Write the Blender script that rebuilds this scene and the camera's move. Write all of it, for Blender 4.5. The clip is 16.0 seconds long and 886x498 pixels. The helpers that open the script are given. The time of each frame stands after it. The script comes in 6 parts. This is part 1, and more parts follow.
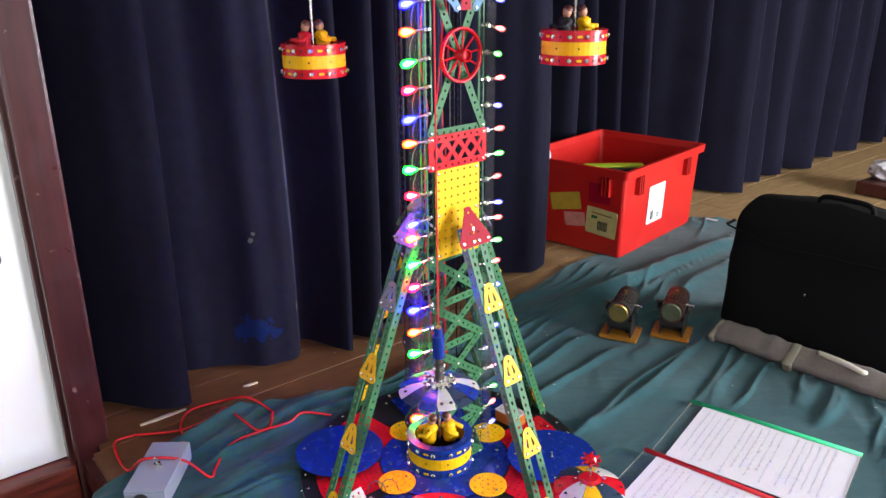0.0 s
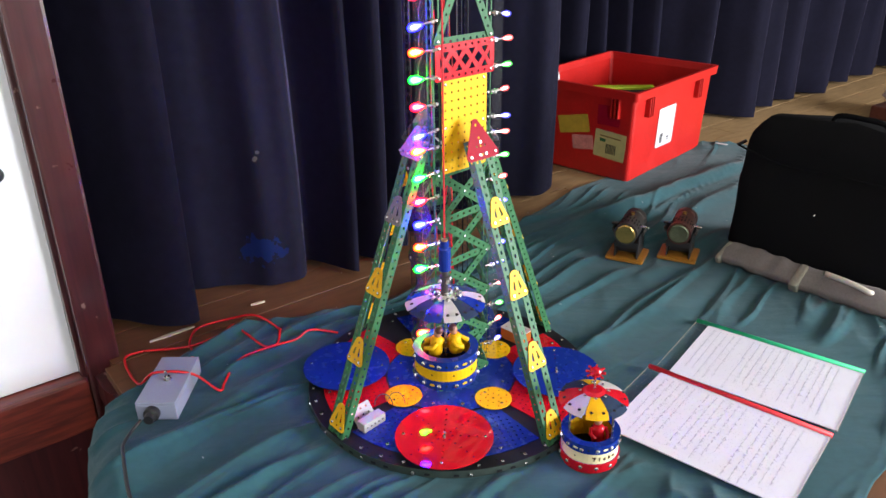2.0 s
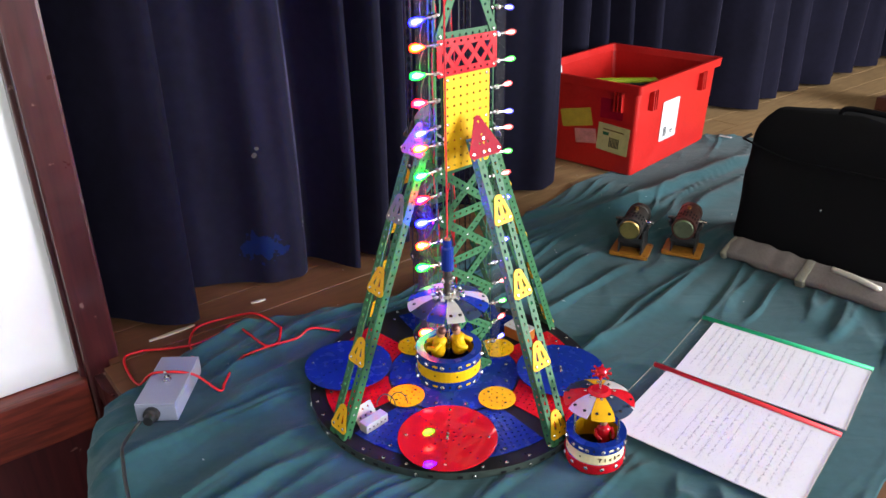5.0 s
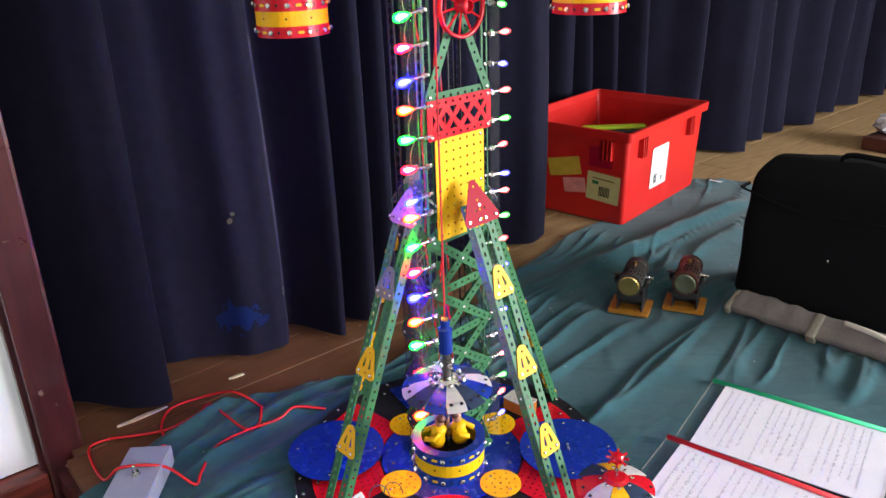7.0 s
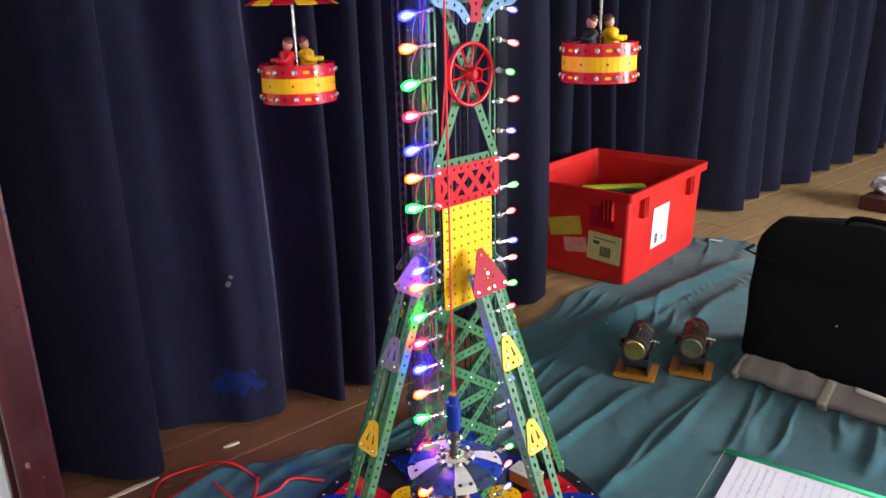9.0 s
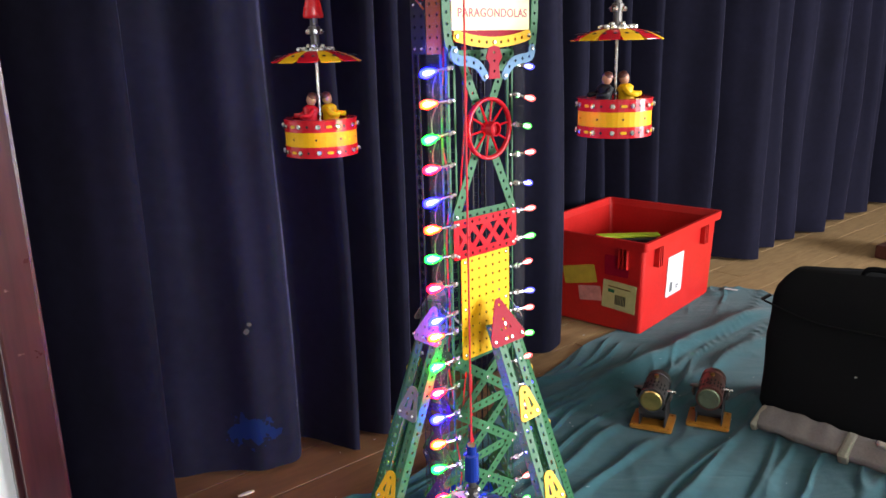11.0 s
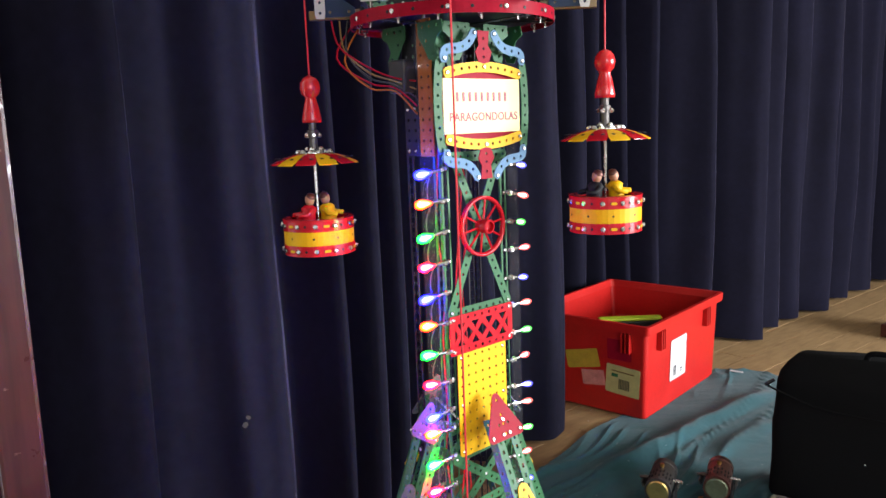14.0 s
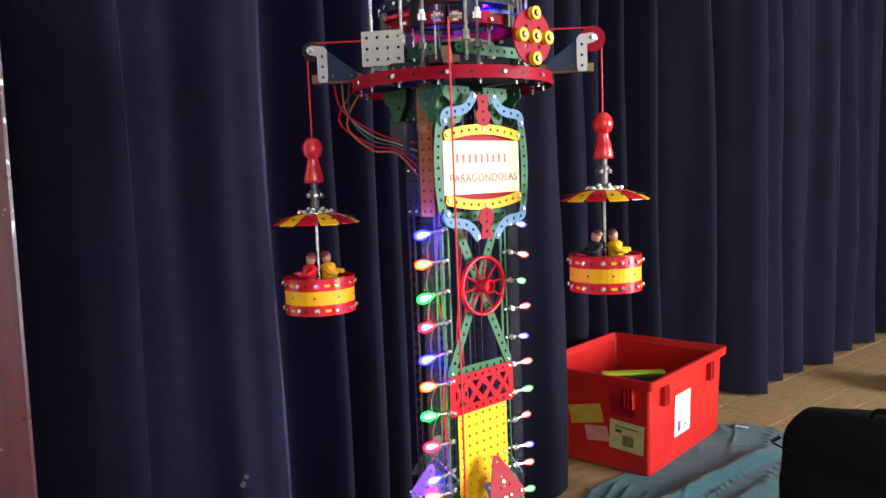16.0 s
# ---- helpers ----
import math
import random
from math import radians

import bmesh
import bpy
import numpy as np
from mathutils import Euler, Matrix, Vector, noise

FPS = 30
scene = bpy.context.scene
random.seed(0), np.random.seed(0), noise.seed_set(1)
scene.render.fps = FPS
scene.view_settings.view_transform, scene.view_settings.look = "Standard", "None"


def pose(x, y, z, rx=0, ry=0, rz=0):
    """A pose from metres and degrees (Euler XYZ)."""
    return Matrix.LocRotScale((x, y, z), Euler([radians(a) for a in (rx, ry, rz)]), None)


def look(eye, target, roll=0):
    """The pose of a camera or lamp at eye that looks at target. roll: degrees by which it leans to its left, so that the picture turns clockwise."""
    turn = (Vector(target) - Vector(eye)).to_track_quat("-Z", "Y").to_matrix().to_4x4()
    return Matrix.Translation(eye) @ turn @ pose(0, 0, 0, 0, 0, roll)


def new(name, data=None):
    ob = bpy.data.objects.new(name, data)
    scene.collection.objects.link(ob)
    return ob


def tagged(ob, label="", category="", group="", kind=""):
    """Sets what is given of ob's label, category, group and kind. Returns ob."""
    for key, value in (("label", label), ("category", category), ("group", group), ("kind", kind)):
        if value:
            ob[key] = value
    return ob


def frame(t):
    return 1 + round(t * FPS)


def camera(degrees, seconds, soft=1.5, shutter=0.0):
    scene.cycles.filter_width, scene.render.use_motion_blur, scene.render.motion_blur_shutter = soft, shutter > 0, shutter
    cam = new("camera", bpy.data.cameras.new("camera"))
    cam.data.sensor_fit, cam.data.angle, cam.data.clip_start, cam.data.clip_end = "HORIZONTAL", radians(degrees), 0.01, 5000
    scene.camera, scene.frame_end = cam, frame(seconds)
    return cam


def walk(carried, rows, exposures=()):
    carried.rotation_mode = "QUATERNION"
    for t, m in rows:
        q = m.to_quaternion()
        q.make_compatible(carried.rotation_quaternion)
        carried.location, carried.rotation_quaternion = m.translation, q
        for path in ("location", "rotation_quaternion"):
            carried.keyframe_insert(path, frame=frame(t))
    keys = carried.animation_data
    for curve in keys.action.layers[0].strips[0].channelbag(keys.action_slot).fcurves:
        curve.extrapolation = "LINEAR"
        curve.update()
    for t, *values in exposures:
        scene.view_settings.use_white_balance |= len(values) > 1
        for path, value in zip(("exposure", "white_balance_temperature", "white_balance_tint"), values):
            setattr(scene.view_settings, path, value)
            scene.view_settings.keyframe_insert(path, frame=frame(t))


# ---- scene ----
cam = camera(60.9, 16.0)
PATH = [
    (0, (0.084, -1.135, 0.817), (-0.026, 0.742, 0.134), -0.6),
    (0.5, (0.085, -1.14, 0.811), (-0.032, 0.727, 0.103), -0.5),
    (1, (0.085, -1.145, 0.805), (-0.04, 0.709, 0.063), -0.7),
    (1.5, (0.082, -1.14, 0.795), (-0.034, 0.699, 0.017), -0.4),
    (2, (0.083, -1.136, 0.787), (-0.04, 0.672, -0.06), -0.7),
    (2.5, (0.077, -1.132, 0.785), (-0.044, 0.658, -0.1), -0.4),
    (3, (0.077, -1.13, 0.788), (-0.051, 0.664, -0.087), -0.6),
    (5.5, (0.08, -1.102, 0.788), (-0.045, 0.7, -0.072), -1.2),
    (6, (0.073, -1.072, 0.789), (-0.051, 0.737, -0.055), -1.6),
    (6.5, (0.067, -1.041, 0.789), (-0.039, 0.782, -0.028), -2.0),
    (7, (0.055, -1.011, 0.792), (-0.019, 0.833, 0.023), -1.9),
    (7.5, (0.045, -0.998, 0.794), (-0.014, 0.866, 0.072), -1.8),
    (8, (0.041, -0.988, 0.794), (-0.006, 0.887, 0.1), -1.8),
    (8.5, (0.041, -0.98, 0.798), (-0.008, 0.903, 0.126), -1.6),
    (9, (0.037, -0.979, 0.804), (-0.018, 0.915, 0.163), -1.5),
    (11.5, (0.03, -0.995, 0.818), (-0.062, 0.941, 0.326), -1.6),
    (12, (0.034, -0.999, 0.824), (-0.062, 0.945, 0.367), -1.7),
    (12.5, (0.036, -1.0, 0.826), (-0.06, 0.952, 0.404), -1.8),
    (13, (0.039, -0.999, 0.83), (-0.058, 0.96, 0.435), -1.9),
    (13.5, (0.042, -1.002, 0.833), (-0.056, 0.963, 0.469), -2.1),
    (14, (0.044, -0.997, 0.839), (-0.053, 0.974, 0.516), -2.2),
    (14.5, (0.047, -0.997, 0.843), (-0.053, 0.979, 0.551), -2.2),
    (15, (0.045, -0.991, 0.846), (-0.052, 0.991, 0.59), -2.1),
    (15.5, (0.047, -0.995, 0.849), (-0.052, 0.99, 0.625), -2.0),
    (16, (0.047, -0.998, 0.852), (-0.052, 0.99, 0.659), -2.2),
]
walk(cam, [(t, look(eye, target, roll)) for t, eye, target, roll in PATH])

from mathutils import geometry

# ---- world, lamps, exposure ----
scene.view_settings.exposure = 0.0
world = bpy.data.worlds.new("world")
scene.world = world
world.use_nodes = True
wn = world.node_tree
sky = wn.nodes.new("ShaderNodeTexSky")
sky.sky_type, sky.sun_disc = "NISHITA", False
sky.sun_elevation, sky.sun_rotation = radians(35), radians(120)
wn.links.new(sky.outputs["Color"], wn.nodes["Background"].inputs["Color"])
wn.nodes["Background"].inputs["Strength"].default_value = 0.12


def area_light(name, m, width, height, watts, colour):
    lamp = bpy.data.lights.new(name, "AREA")
    lamp.shape, lamp.size, lamp.size_y, lamp.energy, lamp.color = "RECTANGLE", width, height, watts, colour
    ob = new(name, lamp)
    ob.matrix_world = m
    return ob


# daylight through the hall's side windows, and an added unseen fill from behind
area_light("side_window_light", look((4.12, -0.75, 0.95), (0.3, 0.1, 0.35)), 2.0, 1.3, 458, (0.93, 0.955, 1.0))
area_light("rear_window_light", look((1.4, -3.85, 1.5), (0.0, 0.2, 0.5)), 1.8, 1.4, 66, (0.86, 0.92, 1.0))


# ---- materials ----
def material(name, colour, rough=0.5, metal=0.0, vary=0.12, scale=30.0, bump=0.0, bump_scale=400.0, coat=0.0, sheen=0.0, spec=0.5, each=0.0):
    """A principled surface with colour variation at two scales, fine relief, and optional shade per object."""
    mat = bpy.data.materials.new(name)
    mat.use_nodes = True
    t, b = mat.node_tree, mat.node_tree.nodes["Principled BSDF"]
    b.inputs["Roughness"].default_value, b.inputs["Metallic"].default_value = rough, metal
    b.inputs["Coat Weight"].default_value, b.inputs["Sheen Weight"].default_value = coat, sheen
    b.inputs["Specular IOR Level"].default_value = spec
    co = t.nodes.new("ShaderNodeTexCoord")
    big, small = t.nodes.new("ShaderNodeTexNoise"), t.nodes.new("ShaderNodeTexNoise")
    big.inputs["Scale"].default_value, small.inputs["Scale"].default_value = scale, scale * 9
    big.inputs["Detail"].default_value, small.inputs["Detail"].default_value = 5, 3
    add = t.nodes.new("ShaderNodeMath")
    add.operation = "ADD"
    for n in (big, small):
        t.links.new(co.outputs["Object"], n.inputs["Vector"])
    t.links.new(big.outputs["Fac"], add.inputs[0])
    t.links.new(small.outputs["Fac"], add.inputs[1])
    remap = t.nodes.new("ShaderNodeMapRange")
    remap.inputs["From Min"].default_value, remap.inputs["From Max"].default_value = 0.6, 1.4
    remap.inputs["To Min"].default_value, remap.inputs["To Max"].default_value = 1 - vary, 1 + vary
    t.links.new(add.outputs[0], remap.inputs["Value"])
    fac = remap.outputs[0]
    if each:
        info, m2, m3 = t.nodes.new("ShaderNodeObjectInfo"), t.nodes.new("ShaderNodeMapRange"), t.nodes.new("ShaderNodeMath")
        m2.inputs["To Min"].default_value, m2.inputs["To Max"].default_value = 1 - each, 1 + each
        m3.operation = "MULTIPLY"
        t.links.new(info.outputs["Random"], m2.inputs["Value"])
        t.links.new(m2.outputs[0], m3.inputs[0])
        t.links.new(fac, m3.inputs[1])
        fac = m3.outputs[0]
    mul = t.nodes.new("ShaderNodeVectorMath")
    mul.operation = "SCALE"
    mul.inputs[0].default_value = colour
    t.links.new(fac, mul.inputs["Scale"])
    t.links.new(mul.outputs[0], b.inputs["Base Color"])
    rr = t.nodes.new("ShaderNodeMapRange")
    rr.inputs["To Min"].default_value, rr.inputs["To Max"].default_value = max(rough - 0.08, 0.03), min(rough + 0.1, 1)
    t.links.new(big.outputs["Fac"], rr.inputs["Value"])
    t.links.new(rr.outputs[0], b.inputs["Roughness"])
    if bump:
        bn, bt = t.nodes.new("ShaderNodeBump"), t.nodes.new("ShaderNodeTexNoise")
        bt.inputs["Scale"].default_value, bt.inputs["Detail"].default_value = bump_scale, 4
        bn.inputs["Strength"].default_value, bn.inputs["Distance"].default_value = bump, 0.002
        t.links.new(co.outputs["Object"], bt.inputs["Vector"])
        t.links.new(bt.outputs["Fac"], bn.inputs["Height"])
        t.links.new(bn.outputs["Normal"], b.inputs["Normal"])
    return mat


def glow(name, colour, strength):
    mat = bpy.data.materials.new(name)
    mat.use_nodes = True
    b = mat.node_tree.nodes["Principled BSDF"]
    b.inputs["Base Color"].default_value = (*(0.25 * c for c in colour), 1)
    b.inputs["Emission Color"].default_value = (*colour, 1)
    b.inputs["Emission Strength"].default_value = strength
    return mat


def wood(name, dark, light, rough, along=(1.5, 22, 22), coat=0.0, bump=0.15, low=0.33, high=0.66):
    """Streaked timber: noise drawn out along one axis, with knocks and dirt."""
    mat = material(name, light, rough, coat=coat)
    t, b = mat.node_tree, mat.node_tree.nodes["Principled BSDF"]
    co, mp, nz, ramp = (t.nodes.new(k) for k in ("ShaderNodeTexCoord", "ShaderNodeMapping", "ShaderNodeTexNoise", "ShaderNodeValToRGB"))
    mp.inputs["Scale"].default_value = along
    nz.inputs["Scale"].default_value, nz.inputs["Detail"].default_value, nz.inputs["Distortion"].default_value = 4, 8, 0.6
    ramp.color_ramp.elements[0].color, ramp.color_ramp.elements[1].color = (*dark, 1), (*light, 1)
    ramp.color_ramp.elements[0].position, ramp.color_ramp.elements[1].position = low, high
    t.links.new(co.outputs["Object"], mp.inputs["Vector"])
    t.links.new(mp.outputs["Vector"], nz.inputs["Vector"])
    t.links.new(nz.outputs["Fac"], ramp.inputs["Fac"])
    t.links.new(ramp.outputs["Color"], b.inputs["Base Color"])
    bn = t.nodes.new("ShaderNodeBump")
    bn.inputs["Strength"].default_value, bn.inputs["Distance"].default_value = bump, 0.002
    t.links.new(nz.outputs["Fac"], bn.inputs["Height"])
    t.links.new(bn.outputs["Normal"], b.inputs["Normal"])
    return mat


GREEN = material("green_enamel", (0.026, 0.105, 0.041), 0.48, vary=0.22, scale=60, each=0.15, spec=0.22)
RED = material("red_enamel", (0.42, 0.006, 0.014), 0.22, vary=0.1, scale=60, spec=0.35)
DARKRED = material("dark_red_enamel", (0.25, 0.004, 0.016), 0.42, vary=0.15, scale=60, spec=0.06)
YELLOW = material("yellow_enamel", (0.66, 0.36, 0.004), 0.48, vary=0.08, scale=60, spec=0.2)
BLUE = material("blue_enamel", (0.006, 0.024, 0.2), 0.25, vary=0.12, scale=60)
PALEBLUE = material("pale_blue_enamel", (0.11, 0.2, 0.31), 0.55, spec=0.12, vary=0.08, scale=60)
SLATE = material("slate_blue_enamel", (0.02, 0.032, 0.06), 0.45, vary=0.1, scale=60, spec=0.12)
RIM = material("grey_green_steel", (0.045, 0.062, 0.053), 0.4, 0.3, vary=0.25, scale=60)
BLACK = material("black_enamel", (0.009, 0.009, 0.011), 0.5, vary=0.2, scale=60, spec=0.2)
PALE = material("pale_grey_enamel", (0.41, 0.39, 0.365), 0.4, vary=0.08, scale=60)
TAN = material("brown_enamel", (0.29, 0.09, 0.016), 0.55, vary=0.15, scale=60, spec=0.06)
GLOSSRED = material("polished_red_enamel", (0.46, 0.006, 0.014), 0.07, vary=0.05, scale=60, spec=0.5)
for lk in list(GLOSSRED.node_tree.nodes["Principled BSDF"].inputs["Roughness"].links):
    GLOSSRED.node_tree.links.remove(lk)
GLOSSRED.node_tree.nodes["Principled BSDF"].inputs["Roughness"].default_value = 0.045
DULLGREY = material("dull_grey_enamel", (0.14, 0.137, 0.13), 0.5, vary=0.15, scale=60, spec=0.2)
OLIVE = material("gold_brown_enamel", (0.14, 0.08, 0.018), 0.45, vary=0.15, scale=60)
STEEL = material("bright_steel", (0.62, 0.61, 0.58), 0.25, 1.0, vary=0.12, scale=120)
BRASS = material("brass", (0.62, 0.42, 0.14), 0.3, 1.0, vary=0.15, scale=120)
DARKSTEEL = material("dull_steel", (0.1, 0.09, 0.085), 0.42, 0.8, vary=0.25, scale=80)
COPPERY = material("coppery_brown_metal", (0.1, 0.038, 0.03), 0.4, 0.6, vary=0.25, scale=80)
REDCORD = material("red_cord", (0.5, 0.01, 0.02), 0.6, vary=0.2, scale=400)
REDWIRE = material("red_wire_plastic", (0.55, 0.008, 0.014), 0.35, vary=0.08)
BLACKRUBBER = material("black_rubber", (0.012, 0.012, 0.013), 0.5, vary=0.15)
WIRE = material("clear_wire", (0.06, 0.058, 0.056), 0.3, vary=0.1)
REDWOOD = material("red_lacquer", (0.48, 0.008, 0.012), 0.26, vary=0.08, scale=40, coat=0.25)
CREAM = material("cream_enamel", (0.75, 0.66, 0.38), 0.4, vary=0.06)
PAPER = material("white_paper", (0.6, 0.58, 0.63), 0.7, vary=0.03, scale=25)
INK = material("grey_ink", (0.3, 0.3, 0.36), 0.8, vary=0.2)
FOLDERGREEN = material("green_plastic", (0.01, 0.42, 0.17), 0.5, vary=0.08)
FOLDERRED = material("red_plastic_bar", (0.5, 0.012, 0.02), 0.5, vary=0.08)
GREYPLASTIC = material("grey_abs_plastic", (0.26, 0.28, 0.37), 0.45, vary=0.05, bump=0.05, bump_scale=900)
CRATERED = material("red_crate_plastic", (0.4, 0.008, 0.006), 0.36, vary=0.14, scale=12, bump=0.04, bump_scale=500)
LABELWHITE = material("white_label", (0.52, 0.51, 0.52), 0.5, vary=0.06)
LABELTAN = material("tan_label", (0.42, 0.36, 0.14), 0.55, vary=0.2, scale=40)
LABELOCHRE = material("torn_ochre_label", (0.4, 0.26, 0.02), 0.6, vary=0.25, scale=40)
LIME = material("lime_plastic", (0.4, 0.5, 0.02), 0.4, vary=0.1)
BAGCLOTH = material("black_nylon", (0.005, 0.005, 0.0055), 0.85, vary=0.25, scale=25, bump=0.3, bump_scale=900, spec=0.12)
STRAP = material("grey_webbing", (0.15, 0.13, 0.118), 0.9, vary=0.2, scale=25, bump=0.4, bump_scale=900)
STRAPPAD = material("pale_strap_keeper", (0.2, 0.185, 0.14), 0.75, vary=0.2)
BONE = material("off_white_plastic", (0.55, 0.5, 0.42), 0.45, vary=0.1)
WHITEBOARD = material("white_board", (0.8, 0.81, 0.82), 0.35, vary=0.015, scale=3)
PLASTER = material("cream_plaster", (0.62, 0.58, 0.5), 0.85, vary=0.06, scale=4, bump=0.1, bump_scale=60)
SKIN = material("figure_pink", (0.36, 0.17, 0.1), 0.4, vary=0.03)
SCRAP = material("split_pale_wood", (0.5, 0.42, 0.3), 0.7, vary=0.2)
PLYBASE = material("varnished_yellow_base", (0.3, 0.125, 0.014), 0.35, vary=0.3, scale=30)
MAHOGANY = wood("dark_mahogany", (0.036, 0.0072, 0.0085), (0.066, 0.013, 0.015), 0.3, (18, 18, 1.2), coat=0.5)
# small chips knocked out of the dark finish
ht = MAHOGANY.node_tree
hb = ht.nodes["Principled BSDF"]
hco, hnz, hrng, hmix = (ht.nodes.new(k) for k in ("ShaderNodeTexCoord", "ShaderNodeTexNoise", "ShaderNodeMapRange", "ShaderNodeMix"))
hnz.inputs["Scale"].default_value, hnz.inputs["Detail"].default_value = 38, 3
ht.links.new(hco.outputs["Object"], hnz.inputs["Vector"])
hrng.inputs["From Min"].default_value, hrng.inputs["From Max"].default_value = 0.71, 0.74
ht.links.new(hnz.outputs["Fac"], hrng.inputs["Value"])
hmix.data_type = "RGBA"
hmix.inputs[7].default_value = (0.22, 0.13, 0.11, 1)
ht.links.new(hrng.outputs[0], hmix.inputs[0])
ht.links.new(hb.inputs["Base Color"].links[0].from_socket, hmix.inputs[6])
ht.links.new(hmix.outputs[2], hb.inputs["Base Color"])
RAILWOOD = wood("red_brown_rail", (0.07, 0.014, 0.01), (0.21, 0.036, 0.022), 0.38, (2, 18, 18), coat=0.15)
FLOORWOOD = wood("worn_floorboards", (0.185, 0.108, 0.043), (0.35, 0.222, 0.1), 0.65, (2.5, 12, 12), bump=0.06, low=0.15, high=0.85)
# shade on the left boards put into their colour; front edge browner too
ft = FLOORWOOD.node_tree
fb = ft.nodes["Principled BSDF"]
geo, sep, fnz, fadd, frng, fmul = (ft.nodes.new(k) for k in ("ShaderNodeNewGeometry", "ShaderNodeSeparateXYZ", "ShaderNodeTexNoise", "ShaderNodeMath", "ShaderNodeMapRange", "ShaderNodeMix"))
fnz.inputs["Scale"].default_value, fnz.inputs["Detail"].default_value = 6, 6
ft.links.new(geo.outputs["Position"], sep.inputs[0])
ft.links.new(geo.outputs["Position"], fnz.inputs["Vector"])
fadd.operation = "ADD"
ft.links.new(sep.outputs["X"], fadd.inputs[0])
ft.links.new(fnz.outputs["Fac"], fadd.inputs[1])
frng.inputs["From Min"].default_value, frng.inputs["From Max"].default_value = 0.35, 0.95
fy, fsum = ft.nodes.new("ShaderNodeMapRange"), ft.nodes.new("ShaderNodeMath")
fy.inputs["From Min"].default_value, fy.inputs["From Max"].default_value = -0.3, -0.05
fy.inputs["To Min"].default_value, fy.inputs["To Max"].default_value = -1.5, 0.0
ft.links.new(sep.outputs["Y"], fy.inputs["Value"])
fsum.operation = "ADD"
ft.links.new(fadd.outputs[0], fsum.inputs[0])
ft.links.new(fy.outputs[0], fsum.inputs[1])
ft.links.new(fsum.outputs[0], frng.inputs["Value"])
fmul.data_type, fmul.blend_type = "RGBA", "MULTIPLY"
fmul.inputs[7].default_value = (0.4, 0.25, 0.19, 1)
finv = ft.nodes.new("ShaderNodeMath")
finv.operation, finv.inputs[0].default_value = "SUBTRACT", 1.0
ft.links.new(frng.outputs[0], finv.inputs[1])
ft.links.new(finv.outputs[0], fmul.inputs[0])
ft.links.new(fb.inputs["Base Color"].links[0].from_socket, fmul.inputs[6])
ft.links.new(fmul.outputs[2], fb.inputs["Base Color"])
HALLWOOD = wood("hall_floor_wood", (0.08, 0.045, 0.02), (0.17, 0.1, 0.05), 0.4, (1.2, 14, 14))

CLOTH = material("teal_cotton_cloth", (0.02, 0.068, 0.08), 0.9, vary=0.16, scale=7, bump=0.25, bump_scale=1200, sheen=0.12, spec=0.15)
# fine pressed creases that run one way over the cloth
kt = CLOTH.node_tree
kb = kt.nodes["Principled BSDF"]
kco, kmap, knz, kbump = (kt.nodes.new(k) for k in ("ShaderNodeTexCoord", "ShaderNodeMapping", "ShaderNodeTexNoise", "ShaderNodeBump"))
kmap.inputs["Rotation"].default_value = (0, 0, radians(-50))
kmap.inputs["Scale"].default_value = (4, 19, 4)
knz.inputs["Scale"].default_value, knz.inputs["Detail"].default_value, knz.inputs["Distortion"].default_value = 1.0, 4, 0.8
kbump.inputs["Strength"].default_value, kbump.inputs["Distance"].default_value = 0.38, 0.008
kt.links.new(kco.outputs["Object"], kmap.inputs["Vector"])
kt.links.new(kmap.outputs[0], knz.inputs["Vector"])
kt.links.new(knz.outputs["Fac"], kbump.inputs["Height"])
kt.links.new(kb.inputs["Normal"].links[0].from_socket, kbump.inputs["Normal"])
kt.links.new(kbump.outputs["Normal"], kb.inputs["Normal"])
VELVET = material("navy_velvet", (0.0064, 0.006, 0.0138), 0.95, vary=0.3, scale=6, bump=0.2, bump_scale=700, sheen=0.7, spec=0.1)
VELVET.node_tree.nodes["Principled BSDF"].inputs["Sheen Tint"].default_value = (0.54, 0.52, 0.84, 1)
VELVET.node_tree.nodes["Principled BSDF"].inputs["Sheen Roughness"].default_value = 0.22

# old smears and specks on one curtain
vt = VELVET.node_tree
vb = vt.nodes["Principled BSDF"]
vco, vnz = vt.nodes.new("ShaderNodeTexCoord"), vt.nodes.new("ShaderNodeTexNoise")
vnz.inputs["Scale"].default_value, vnz.inputs["Detail"].default_value = 55, 5
vt.links.new(vco.outputs["Object"], vnz.inputs["Vector"])
last = vb.inputs["Base Color"].links[0].from_socket
vdot, vsep, vcom = (vt.nodes.new(k) for k in ("ShaderNodeVectorMath", "ShaderNodeSeparateXYZ", "ShaderNodeCombineXYZ"))
vdot.operation = "DOT_PRODUCT"
vdot.inputs[1].default_value = (0.744, 0.668, 0)
vt.links.new(vco.outputs["Object"], vdot.inputs[0])
vt.links.new(vco.outputs["Object"], vsep.inputs[0])
vt.links.new(vdot.outputs["Value"], vcom.inputs["X"])
vt.links.new(vsep.outputs["Z"], vcom.inputs["Y"])
